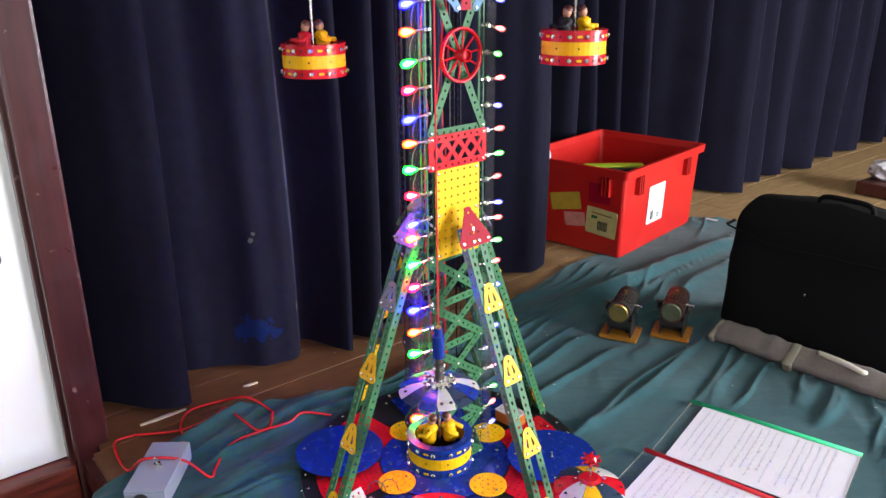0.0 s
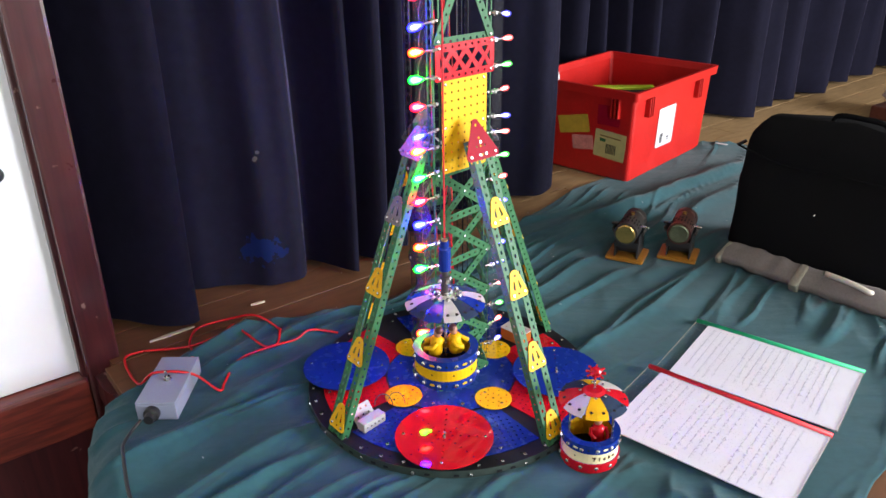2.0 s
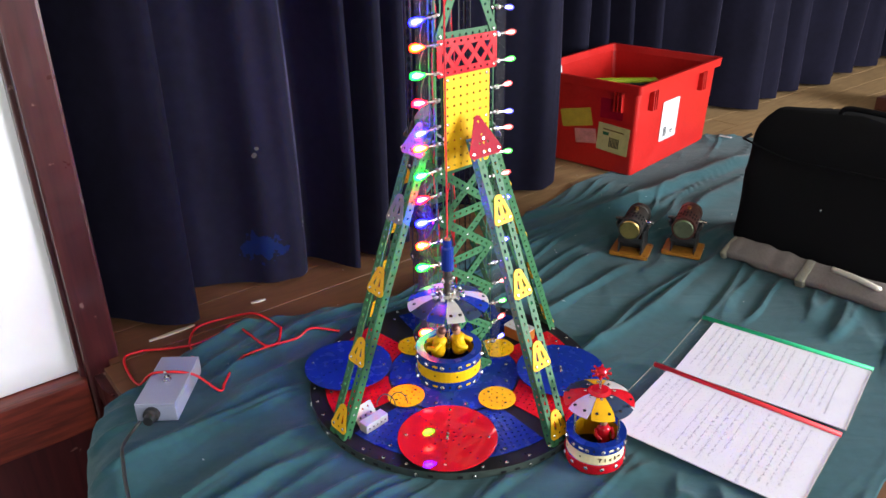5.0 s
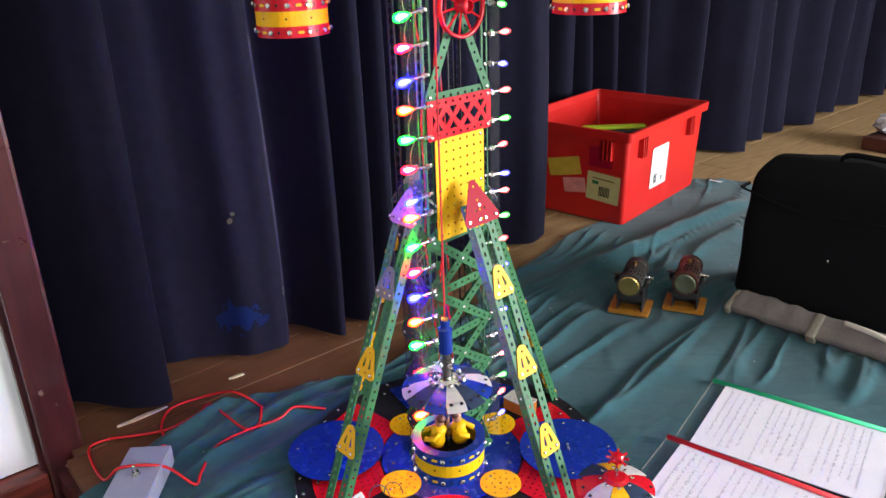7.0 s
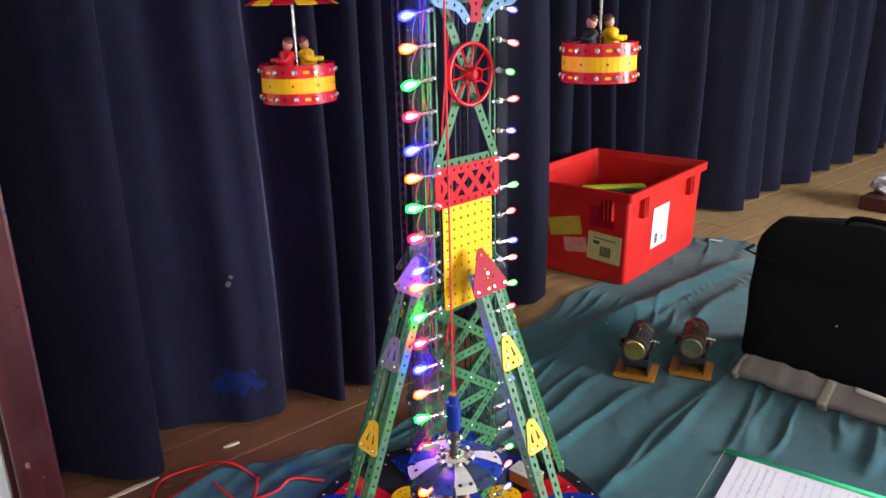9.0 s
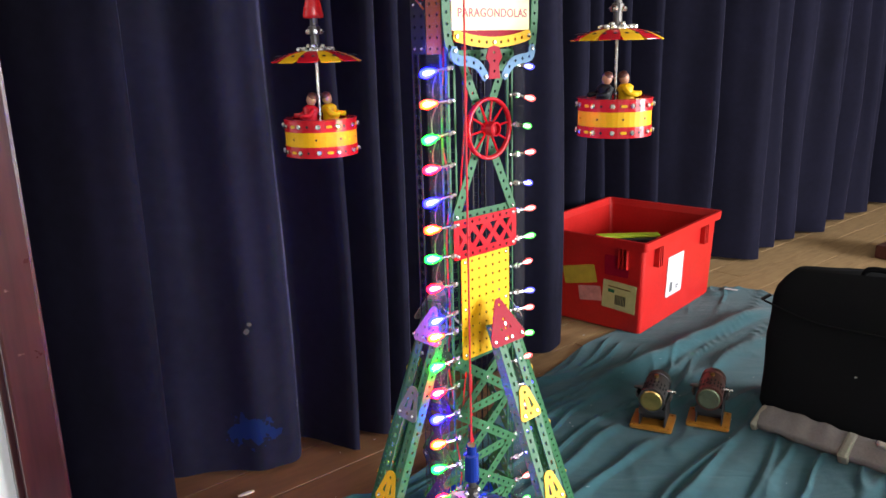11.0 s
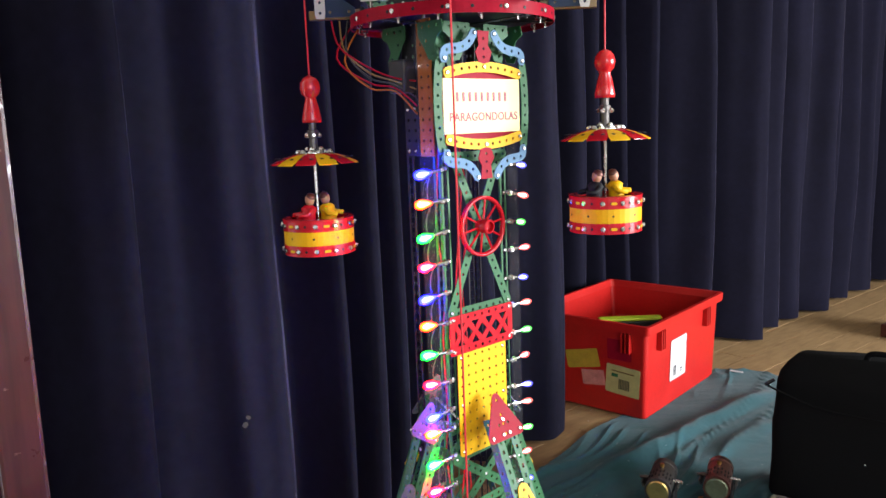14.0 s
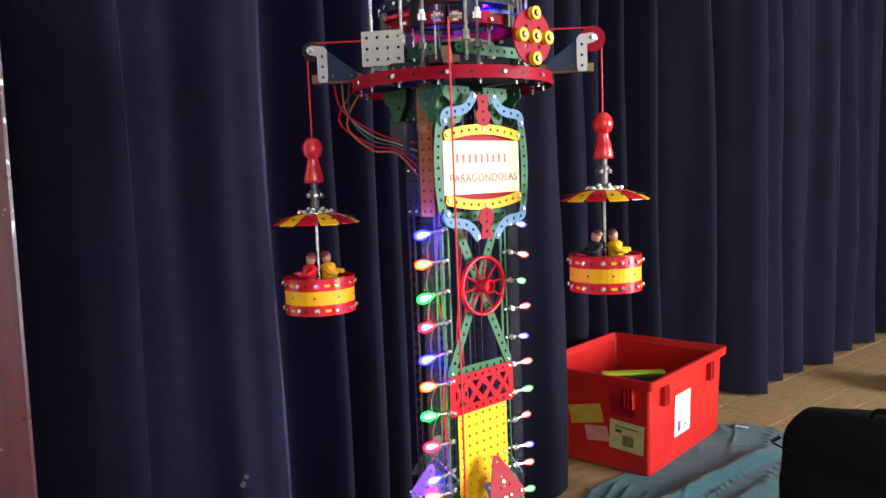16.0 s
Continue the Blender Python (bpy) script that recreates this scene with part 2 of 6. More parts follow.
for spot, reach, tone in (((-0.091, 0.100, 0), 0.036, (0.004, 0.011, 0.055)), ((-0.062, 0.088, 0), 0.018, (0.004, 0.01, 0.05)), ((-0.089, 0.305, 0), 0.0055, (0.06, 0.055, 0.05)), ((-0.082, 0.318, 0), 0.004, (0.06, 0.055, 0.05)), ((0.002, 0.124, 0), 0.003, (0.12, 0.12, 0.13)), ((0.004, 0.132, 0), 0.0034, (0.12, 0.12, 0.13)), ((0.02, 0.62, 0), 0.004, (0.12, 0.12, 0.13))):
    far, addn, less, mixn = (vt.nodes.new(k) for k in ("ShaderNodeVectorMath", "ShaderNodeMath", "ShaderNodeMath", "ShaderNodeMix"))
    far.operation, addn.operation, less.operation, mixn.data_type = "DISTANCE", "MULTIPLY_ADD", "LESS_THAN", "RGBA"
    far.inputs[1].default_value = spot
    vt.links.new(vcom.outputs[0], far.inputs[0])
    vt.links.new(vnz.outputs["Fac"], addn.inputs[0])
    addn.inputs[1].default_value = reach * 2.6
    vt.links.new(far.outputs["Value"], addn.inputs[2])
    vt.links.new(addn.outputs[0], less.inputs[0])
    less.inputs[1].default_value = reach * 2.2
    vt.links.new(less.outputs[0], mixn.inputs[0])
    vt.links.new(last, mixn.inputs[6])
    mixn.inputs[7].default_value = (*tone, 1)
    last = mixn.outputs[2]
vt.links.new(last, vb.inputs["Base Color"])
# the pile lies unevenly: long streaks down the drop and crushed patches
vmap, vst, vcr, vsum, vrng = (vt.nodes.new(k) for k in ("ShaderNodeMapping", "ShaderNodeTexNoise", "ShaderNodeTexNoise", "ShaderNodeMath", "ShaderNodeMapRange"))
vmap.inputs["Scale"].default_value = (1, 0.09, 1)
vst.inputs["Scale"].default_value, vst.inputs["Detail"].default_value = 26, 6
vcr.inputs["Scale"].default_value, vcr.inputs["Detail"].default_value = 5, 5
vt.links.new(vcom.outputs[0], vmap.inputs["Vector"])
vt.links.new(vmap.outputs[0], vst.inputs["Vector"])
vt.links.new(vco.outputs["Object"], vcr.inputs["Vector"])
vmap2, vfine, vmix = (vt.nodes.new(k) for k in ("ShaderNodeMapping", "ShaderNodeTexNoise", "ShaderNodeMath"))
vmap2.inputs["Scale"].default_value = (1, 0.05, 1)
vfine.inputs["Scale"].default_value, vfine.inputs["Detail"].default_value = 130, 4
vt.links.new(vcom.outputs[0], vmap2.inputs["Vector"])
vt.links.new(vmap2.outputs[0], vfine.inputs["Vector"])
vmix.operation = "MULTIPLY_ADD"
vmix.inputs[1].default_value, vmix.inputs[2].default_value = 0.6, -0.3
vt.links.new(vfine.outputs["Fac"], vmix.inputs[0])
vtot = vt.nodes.new("ShaderNodeMath")
vtot.operation = "ADD"
vsum.operation = "ADD"
vt.links.new(vst.outputs["Fac"], vsum.inputs[0])
vt.links.new(vcr.outputs["Fac"], vsum.inputs[1])
vrng.inputs["From Min"].default_value, vrng.inputs["From Max"].default_value = 0.78, 1.24
vrng.inputs["To Min"].default_value, vrng.inputs["To Max"].default_value = 0.0, 0.66
vt.links.new(vsum.outputs[0], vtot.inputs[0])
vt.links.new(vmix.outputs[0], vtot.inputs[1])
vt.links.new(vtot.outputs[0], vrng.inputs["Value"])
vt.links.new(vrng.outputs[0], vb.inputs["Sheen Weight"])

ACRYLIC = bpy.data.materials.new("clear_acrylic")
ACRYLIC.use_nodes = True
at = ACRYLIC.node_tree
ab = at.nodes["Principled BSDF"]
ab.inputs["Base Color"].default_value, ab.inputs["Roughness"].default_value = (0.95, 0.97, 1, 1), 0.06
amix, atr = at.nodes.new("ShaderNodeMixShader"), at.nodes.new("ShaderNodeBsdfTransparent")
amix.inputs["Fac"].default_value = 0.007
at.links.new(atr.outputs[0], amix.inputs[1])
at.links.new(ab.outputs[0], amix.inputs[2])
at.links.new(amix.outputs[0], at.nodes["Material Output"].inputs["Surface"])



def lens(name, hue, power):
    """Tinted clear shell of a lit bulb."""
    mat = glow(name, hue, power)
    t = mat.node_tree
    mix, clear = t.nodes.new("ShaderNodeMixShader"), t.nodes.new("ShaderNodeBsdfTransparent")
    clear.inputs["Color"].default_value = (*(0.45 + 0.55 * c for c in hue), 1)
    mix.inputs["Fac"].default_value = 0.55
    t.links.new(clear.outputs[0], mix.inputs[1])
    t.links.new(t.nodes["Principled BSDF"].outputs[0], mix.inputs[2])
    t.links.new(mix.outputs[0], t.nodes["Material Output"].inputs["Surface"])
    return mat


LED = {}
for key, hue, power in (("blue", (0.0004, 0.0006, 1.0), 720), ("orange", (1.0, 0.008, 0.0003), 150), ("green", (0.0006, 1.0, 0.007), 120), ("red", (1.0, 0.0004, 0.0025), 180), ("warm", (1.0, 0.05, 0.02), 30)):
    white = tuple(0.25 + 0.75 * c for c in hue)
    LED[key] = (lens(key + "_bulb_glass", hue, power), glow(key + "_bulb_core", white, 60))
    light = tuple(0.14 + 0.86 * c for c in hue)
    LED["pale_" + key] = (lens("pale_%s_bulb_glass" % key, light, 1.7), glow("pale_%s_bulb_core" % key, tuple(0.55 + 0.45 * c for c in hue), 26))
SIGNLIT = glow("lit_sign_panel", (1.0, 0.82, 0.3), 0.2)
SIGNLIT.node_tree.nodes["Principled BSDF"].inputs["Base Color"].default_value = (0.56, 0.52, 0.24, 1)


# ---- mesh helpers ----
tessellate = geometry.tessellate_polygon


def link(name, bm, mats, parent=None, m=Matrix(), label="", smooth=False):
    me = bpy.data.meshes.new(name)
    bmesh.ops.recalc_face_normals(bm, faces=bm.faces)
    bm.to_mesh(me)
    bm.free()
    for mat in mats if isinstance(mats, (list, tuple)) else (mats,):
        me.materials.append(mat)
    if smooth:
        me.shade_smooth()
    ob = new(name, me)
    ob.parent = parent
    ob.matrix_basis = m
    if label:
        ob["label"] = label
    return ob


def part(name, bm, mat, parent, label="", m=Matrix(), smooth=False):
    return link(name, bm, mat, parent, m, label, smooth)


def again(ob, m, parent=None):
    """Another piece on the same mesh."""
    o = new(ob.name.split(".")[0], ob.data)
    o.parent = parent or ob.parent
    o.matrix_basis = m
    return o


def thing(name, m, label, category, group="", kind=""):
    ob = new(name)
    ob.empty_display_size = 0.02
    ob.matrix_basis = m
    return tagged(ob, label, category, group, kind)


def circle(r, n=24, cx=0.0, cy=0.0, a0=0.0):
    return [(cx + r * math.cos(a0 + 2 * math.pi * i / n), cy + r * math.sin(a0 + 2 * math.pi * i / n)) for i in range(n)]


def rounded(w, h, r, n=4, cx=0.0, cy=0.0):
    pts = []
    for k, (sx, sy) in enumerate(((1, 1), (-1, 1), (-1, -1), (1, -1))):
        for i in range(n + 1):
            a = math.pi / 2 * (k + i / n)
            pts.append((cx + sx * (w / 2 - r) + r * math.cos(a), cy + sy * (h / 2 - r) + r * math.sin(a)))
    return pts


def slot(cx, cy, w, h):
    return [(cx - w / 2, cy - h / 2), (cx + w / 2, cy - h / 2), (cx + w / 2, cy + h / 2), (cx - w / 2, cy + h / 2)]


def plate(outline, holes=(), th=0.001, bm=None, m=Matrix()):
    """A flat sheet with real holes, in the local xy plane, th thick."""
    bm = bm or bmesh.new()
    loops = [list(outline), *[list(h) for h in holes]]
    tris = tessellate([[Vector((x, y, 0)) for x, y in lp] for lp in loops])
    flat = [p for lp in loops for p in lp]
    top = [bm.verts.new(m @ Vector((x, y, th))) for x, y in flat]
    low = [bm.verts.new(m @ Vector((x, y, 0))) for x, y in flat]
    for a, b, c in tris:
        if a == b or b == c or a == c:
            continue
        pa, pb, pc = flat[a], flat[b], flat[c]
        if (pb[0] - pa[0]) * (pc[1] - pa[1]) - (pb[1] - pa[1]) * (pc[0] - pa[0]) < 0:
            b, c = c, b
        try:
            bm.faces.new((top[a], top[b], top[c]))
            bm.faces.new((low[c], low[b], low[a]))
        except ValueError:
            pass
    k = 0
    for li, lp in enumerate(loops):
        n = len(lp)
        area = sum(lp[i][0] * lp[(i + 1) % n][1] - lp[(i + 1) % n][0] * lp[i][1] for i in range(n))
        for i in range(n):
            a, b = k + i, k + (i + 1) % n
            if (area > 0) == (li == 0):
                bm.faces.new((low[a], low[b], top[b], top[a]))
            else:
                bm.faces.new((low[b], low[a], top[a], top[b]))
        k += n
    return bm


def box(w, d, h, m=Matrix(), bevel=0.0, bm=None):
    """A box on its base, centred in x and y."""
    bm = bm or bmesh.new()
    made = bmesh.ops.create_cube(bm, size=1, matrix=m @ Matrix.Translation((0, 0, h / 2)) @ Matrix.Diagonal((w, d, h, 1)))
    if bevel:
        edges = list({e for v in made["verts"] for e in v.link_edges})
        bmesh.ops.bevel(bm, geom=edges, offset=bevel, segments=2, affect="EDGES", profile=0.6)
    return bm


def lathe(profile, n=24, m=Matrix(), bm=None):
    """Turn (radius, height) pairs about z."""
    bm = bm or bmesh.new()
    rings = []
    for r, z in profile:
        if r < 1e-6:
            rings.append([bm.verts.new(m @ Vector((0, 0, z)))])
        else:
            rings.append([bm.verts.new(m @ Vector((r * math.cos(2 * math.pi * i / n), r * math.sin(2 * math.pi * i / n), z))) for i in range(n)])
    for a, b in zip(rings, rings[1:]):
        for i in range(n):
            j = (i + 1) % n
            if len(a) == 1 and len(b) == 1:
                continue
            if len(a) == 1:
                bm.faces.new((a[0], b[j], b[i]))
            elif len(b) == 1:
                bm.faces.new((a[i], a[j], b[0]))
            else:
                bm.faces.new((a[i], a[j], b[j], b[i]))
    return bm


def tube(points, r, sides=6, bm=None, closed=False):
    """A round wire along points."""
    bm = bm or bmesh.new()
    pts = [Vector(p) for p in points]
    rings = []
    for i, p in enumerate(pts):
        d = (pts[min(i + 1, len(pts) - 1)] - pts[max(i - 1, 0)]).normalized()
        q = d.to_track_quat("Z", "Y").to_matrix()
        rings.append([bm.verts.new(p + q @ Vector((r * math.cos(2 * math.pi * k / sides), r * math.sin(2 * math.pi * k / sides), 0))) for k in range(sides)])
    for a, b in zip(rings, rings[1:]):
        for k in range(sides):
            bm.faces.new((a[k], a[(k + 1) % sides], b[(k + 1) % sides], b[k]))
    bm.faces.new(rings[0][::-1])
    bm.faces.new(rings[-1])
    return bm


def smooth_path(points, steps=6):
    """Catmull-Rom through points."""
    p = [Vector(v) for v in points]
    p = [p[0]] + p + [p[-1]]
    out = []
    for i in range(1, len(p) - 2):
        for k in range(steps):
            t = k / steps
            out.append(0.5 * ((2 * p[i]) + (p[i + 1] - p[i - 1]) * t + (2 * p[i - 1] - 5 * p[i] + 4 * p[i + 1] - p[i + 2]) * t * t + (3 * p[i] - p[i - 1] - 3 * p[i + 1] + p[i + 2]) * t ** 3))
    return out + [p[-2]]


def rot(deg, axis):
    return Matrix.Rotation(radians(deg), 4, axis)


def shift(x, y, z):
    return Matrix.Translation((x, y, z))


PITCH = 0.0127


def strip_mesh(n, holes=True, w=PITCH):
    """A flat bar of n holes along x with rounded ends."""
    length = n * PITCH
    hs = [circle(0.0022, 6, (i - (n - 1) / 2) * PITCH, 0, 0.3) for i in range(n)] if holes else []
    return plate(rounded(length, w, w * 0.48, 3), hs)


def bolt_heads(spots, bm=None, r=0.0026, h=0.0018):
    """Round cheese heads at the given poses."""
    bm = bm or bmesh.new()
    for m in spots:
        lathe([(0, 0), (r, 0), (r, h * 0.6), (r * 0.6, h), (0, h)], 6, m, bm)
    return bm


# ---- the large structure ----
WALLDIR = Vector((0.744, 0.668, 0)).normalized()      # the line of the stage opening and curtains
WALLOUT = Vector((WALLDIR.y, -WALLDIR.x, 0))           # from it towards the hall
WALLTURN = math.degrees(math.atan2(WALLDIR.y, WALLDIR.x))


def along(s, out=0.0, z=0.0):
    """A place s metres along the stage opening from the foot of its post, out metres towards the hall."""
    return Vector((-0.640, 0.078, 0)) + WALLDIR * s + WALLOUT * out + Vector((0, 0, z))


def frame_at(s, out=0.0, z=0.0):
    return Matrix.Translation(along(s, out, z)) @ rot(WALLTURN, "Z")


# stage floor: separate boards along the opening, on a dark sub-floor
stage = link("stage_floor", plate([tuple(along(*p)[:2]) for p in ((-0.06, 0.1), (0.1, 0.75), (0.1, 1.45), (4.6, 1.45), (4.6, -1.3), (-0.06, -1.3))], (), 0.05), MAHOGANY, m=shift(0, 0, -0.074))
tagged(stage, "worn bare wooden stage floor of long boards", "floor", kind="structure")
hall = link("floor", plate([(-4.5, -4.0), (4.2, -4.0), (4.2, 5.2), (-4.5, 5.2)], (), 0.05), HALLWOOD, m=shift(0, 0, -0.95))
tagged(hall, "brown wooden hall floor below the stage", "floor", kind="structure")
apron = link("stage_front", box(4.7, 0.05, 0.80, bevel=0.004), MAHOGANY, m=frame_at(2.3, 1.42, -0.9))
tagged(apron, "dark timber front of the stage", "stage front", kind="structure")

# wall beside the opening: panelled dado, rail, white board, mahogany post
lower = link("wall_panel", box(1.6, 0.03, 0.78, bevel=0.003), MAHOGANY, m=frame_at(-0.87, 0.0, -0.9))
tagged(lower, "dark brown timber panel below the board", "wall panel", kind="structure")
rail = link("trim_rail", box(1.6, 0.06, 0.112, bevel=0.006), RAILWOOD, m=frame_at(-0.8715, 0.012, -0.138))
tagged(rail, "red-brown wooden rail with rounded edges under the board", "rail", kind="structure")
board = link("white_board", box(1.6, 0.012, 2.7, bevel=0.002), WHITEBOARD, m=frame_at(-0.87, 0.002, -0.024))
tagged(board, "plain white board set in the timber frame", "board", kind="structure")
knob = link("board_knob", lathe([(0, 0), (0.009, 0), (0.0095, 0.004), (0.013, 0.007), (0.0135, 0.013), (0.010, 0.017), (0, 0.018)], 20), BLACKRUBBER, m=frame_at(-0.128, 0.004, 0.383) @ rot(90, "X"), smooth=True)
tagged(knob, "small round black knob on the white board", "knob")
bm = box(0.062, 0.07, 3.6, shift(-0.006, 0, 0), 0.006)
box(0.012, 0.05, 3.6, shift(-0.040, 0.004, 0), 0.003, bm)
post = link("post", bm, MAHOGANY, m=frame_at(-0.032, 0.008, 0.15) @ rot(0.5, "Y") @ shift(0, 0, -1.05))
tagged(post, "dark mahogany post with scuffed edges beside the curtain", "post", kind="structure")

# closing walls, windows and ceiling of the hall
for name, w, m in (
    ("wall_east", 9.2, shift(4.25, 0.6, -0.9) @ rot(90, "Z")),
    ("wall_south", 8.7, shift(-0.15, -4.05, -0.9)),
    ("wall_west", 9.2, shift(-4.55, 0.6, -0.9) @ rot(90, "Z")),
    ("wall_north", 8.7, shift(-0.15, 5.25, -0.9)),
):
    holes = []
    if name == "wall_east":
        holes = [slot(-1.35, 1.85, 2.0, 1.3)]
    # opening made for the added rear fill
    if name == "wall_south":
        holes = [slot(1.55, 2.4, 1.8, 1.4)]
    bmw = plate([(-w / 2, 0), (w / 2, 0), (w / 2, 4.2), (-w / 2, 4.2)], holes, 0.1)
    tagged(link(name, bmw, PLASTER, m=m @ rot(90, "X") @ shift(0, 0, -0.05)), "cream plastered hall wall", "wall", kind="structure")
ceiling = link("ceiling", box(8.9, 9.4, 0.1), PLASTER, m=shift(-0.15, 0.6, 3.3))
tagged(ceiling, "pale plastered hall ceiling", "ceiling", kind="structure")


# curtains: deep soft folds, each drop a solid double layer
def curtain(name, start, length, out, folds, depth, seed, label, rise=0.012, ripple=0.008, slow=0.8, first=()):
    """out gives the line's distance from the opening at s metres along it."""
    rnd = random.Random(seed)
    bounds, s = [], 0.0
    for k in range(folds):
        bounds.append(s)
        s += rnd.uniform(0.5, 1.5)
    bounds = [b / s * length for b in bounds] + [length]
    if first:
        k = len(first)
        rest = [first[-1][0] + (length - first[-1][0]) * (b - bounds[k]) / (length - bounds[k]) for b in bounds[k:]]
        bounds = [0.0] + [q[0] for q in first] + rest[1:]
    amps = [rnd.uniform(0.45, 1.15) for _ in range(folds)]
    lean = [rnd.uniform(-0.22, 0.22) for _ in range(folds)]
    for k, q in enumerate(first):
        amps[k], lean[k] = q[1], q[2]
    n, rows = folds * 22, 24
    bmc = bmesh.new()
    grid = []
    for j in range(rows + 1):
        z = rise + (0.0015 * j if j < 2 else (2.75 - rise) * ((j - 1) / (rows - 1)) ** 1.25)
        line = []
        for i in range(n + 1):
            u = length * i / n
            k = min(max(b for b in range(folds) if bounds[b] <= u + 1e-9), folds - 1)
            f = (u - bounds[k]) / (bounds[k + 1] - bounds[k])
            top = 0.5 + lean[k]
            g = 0.5 * f / top if f < top else 0.5 + 0.5 * (f - top) / (1 - top)
            fold = (0.5 - 0.5 * math.cos(2 * math.pi * g)) ** (slow if f < top else 0.55) * amps[k]
            w = noise.noise((u * 3.1 + seed, z * 0.9, seed * 1.7))
            w2 = noise.noise((u * 14 + seed, z * 1.6, 4.2))
            d = depth * (fold - 0.5) * (1.06 - 0.12 * z / 2.7) + 0.016 * w + 0.013 * w2 + ripple * noise.noise((u * 26 + seed, z * 0.6, 8.1)) * (0.4 + 0.6 * min(z / 0.5, 1.0))
            s1 = u + 0.016 * noise.noise((u * 5, z * 0.7, seed + 9.0)) + 0.03 * lean[k] * fold
            line.append(bmc.verts.new(along(start + s1, out(start + u) + d, z + (0.008 * noise.noise((u * 4, 7.7, seed)) if j < 2 else 0))))
        grid.append(line)
    for j in range(rows):
        for i in range(n):
            bmc.faces.new((grid[j][i], grid[j][i + 1], grid[j + 1][i + 1], grid[j + 1][i]))
    ob = link(name, bmc, VELVET, label=label, smooth=True)
    sol = ob.modifiers.new("thickness", "SOLIDIFY")
    sol.thickness, sol.offset = 0.004, 0
    return tagged(ob, label, "curtain", "stage curtains")


def ramp(s, a, b):
    t = max(0.0, min(1.0, (s - a) / (b - a)))
    return t * t * (3 - 2 * t)


# each fold of a drop: its end along the drop, its depth, and how far its crest leans on
FRONT_FOLDS = ((0.207, 0.85, 0.33), (0.487, 0.52, 0.24), (0.572, 0.62, 0.3), (0.66, 0.6, 0.3), (0.745, 0.45, 0.28), (0.90, 0.6, 0.1), (1.08, 0.5, 0.2))
REAR_FOLDS = ((0.30, 0.8, 0.1), (0.55, 0.9, 0.2), (0.74, 0.8, 0.2), (0.91, 0.8, 0.25), (1.0, 0.6, 0.25), (1.068, 0.6, 0.25), (1.145, 0.7, 0.25), (1.29, 0.85, 0.3), (1.52, 1.0, 0.2), (1.69, 0.75, 0.3), (1.87, 0.8, 0.3), (2.08, 0.9, 0.3), (2.19, 0.6, 0.25), (2.34, 0.75, 0.3), (2.58, 0.9, 0.3), (2.74, 0.7, 0.3))
curtain("curtain", -0.03, 1.352, lambda s: -0.014 + 0.03 * ramp(s, 0.3, 0.55) - 0.061 * ramp(s, 0.65, 1.0), 8, 0.175, 3, "navy velvet stage curtain hanging in deep folds, front drop",
        ripple=0.012, slow=1.15, first=FRONT_FOLDS)
curtain("curtain", 0.95, 3.5, lambda s: -0.52 + 0.32 * ramp(s, 1.75, 2.45) - 0.07 * ramp(s, 3.1, 3.9), 22, 0.19, 11, "navy velvet stage curtain in deep folds behind the crate", ripple=0.026, first=REAR_FOLDS)

# the cloth: one teal sheet over the stage, wrinkled, dropping off the end
LEFT = [(-0.20, -0.90), (-0.36, -0.60), (-0.462, -0.385), (-0.52, -0.27), (-0.570, -0.155), (-0.572, -0.07), (-0.53, 0.0), (-0.47, 0.08), (-0.409, 0.145), (-0.30, 0.2), (-0.118, 0.265)]
BACK = [(-0.118, 0.265), (0.05, 0.5), (0.20, 0.77), (0.346, 0.982), (0.55, 1.19), (0.70, 1.335), (0.82, 1.45)]
RIGHT = [(0.30, -0.90), (0.48, -0.52), (0.603, -0.314), (0.655, -0.24), (0.76, -0.13), (1.05, 0.05), (1.22, 0.5), (1.16, 0.95), (0.97, 1.415), (0.9, 1.44), (0.82, 1.45)]


def pick(line, t):
    pts = [Vector((*p, 0)) for p in line]
    x = t * (len(pts) - 1)
    i = min(int(x), len(pts) - 2)
    return pts[i].lerp(pts[i + 1], x - i)


# (x, y, radius) of the things that press the cloth flat
PRESSED = [(0.018, -0.018, 0.24), (0.50, 0.03, 0.17), (0.62, 0.02, 0.15), (0.42, -0.08, 0.16), (0.54, -0.11, 0.17), (0.412, 0.515, 0.05), (0.534, 0.522, 0.05), (-0.467, -0.092, 0.06), (0.241, -0.196, 0.04), (0.82, 0.5, 0.12), (0.9, 0.4, 0.1), (0.5, 1.05, 0.08), (0.6, 1.2, 0.06), (0.7, 1.33, 0.06)]


def ridge(x, y, z, width):
    return max(1 - abs(noise.noise((x, y, z))) / width, 0.0) ** 1.5


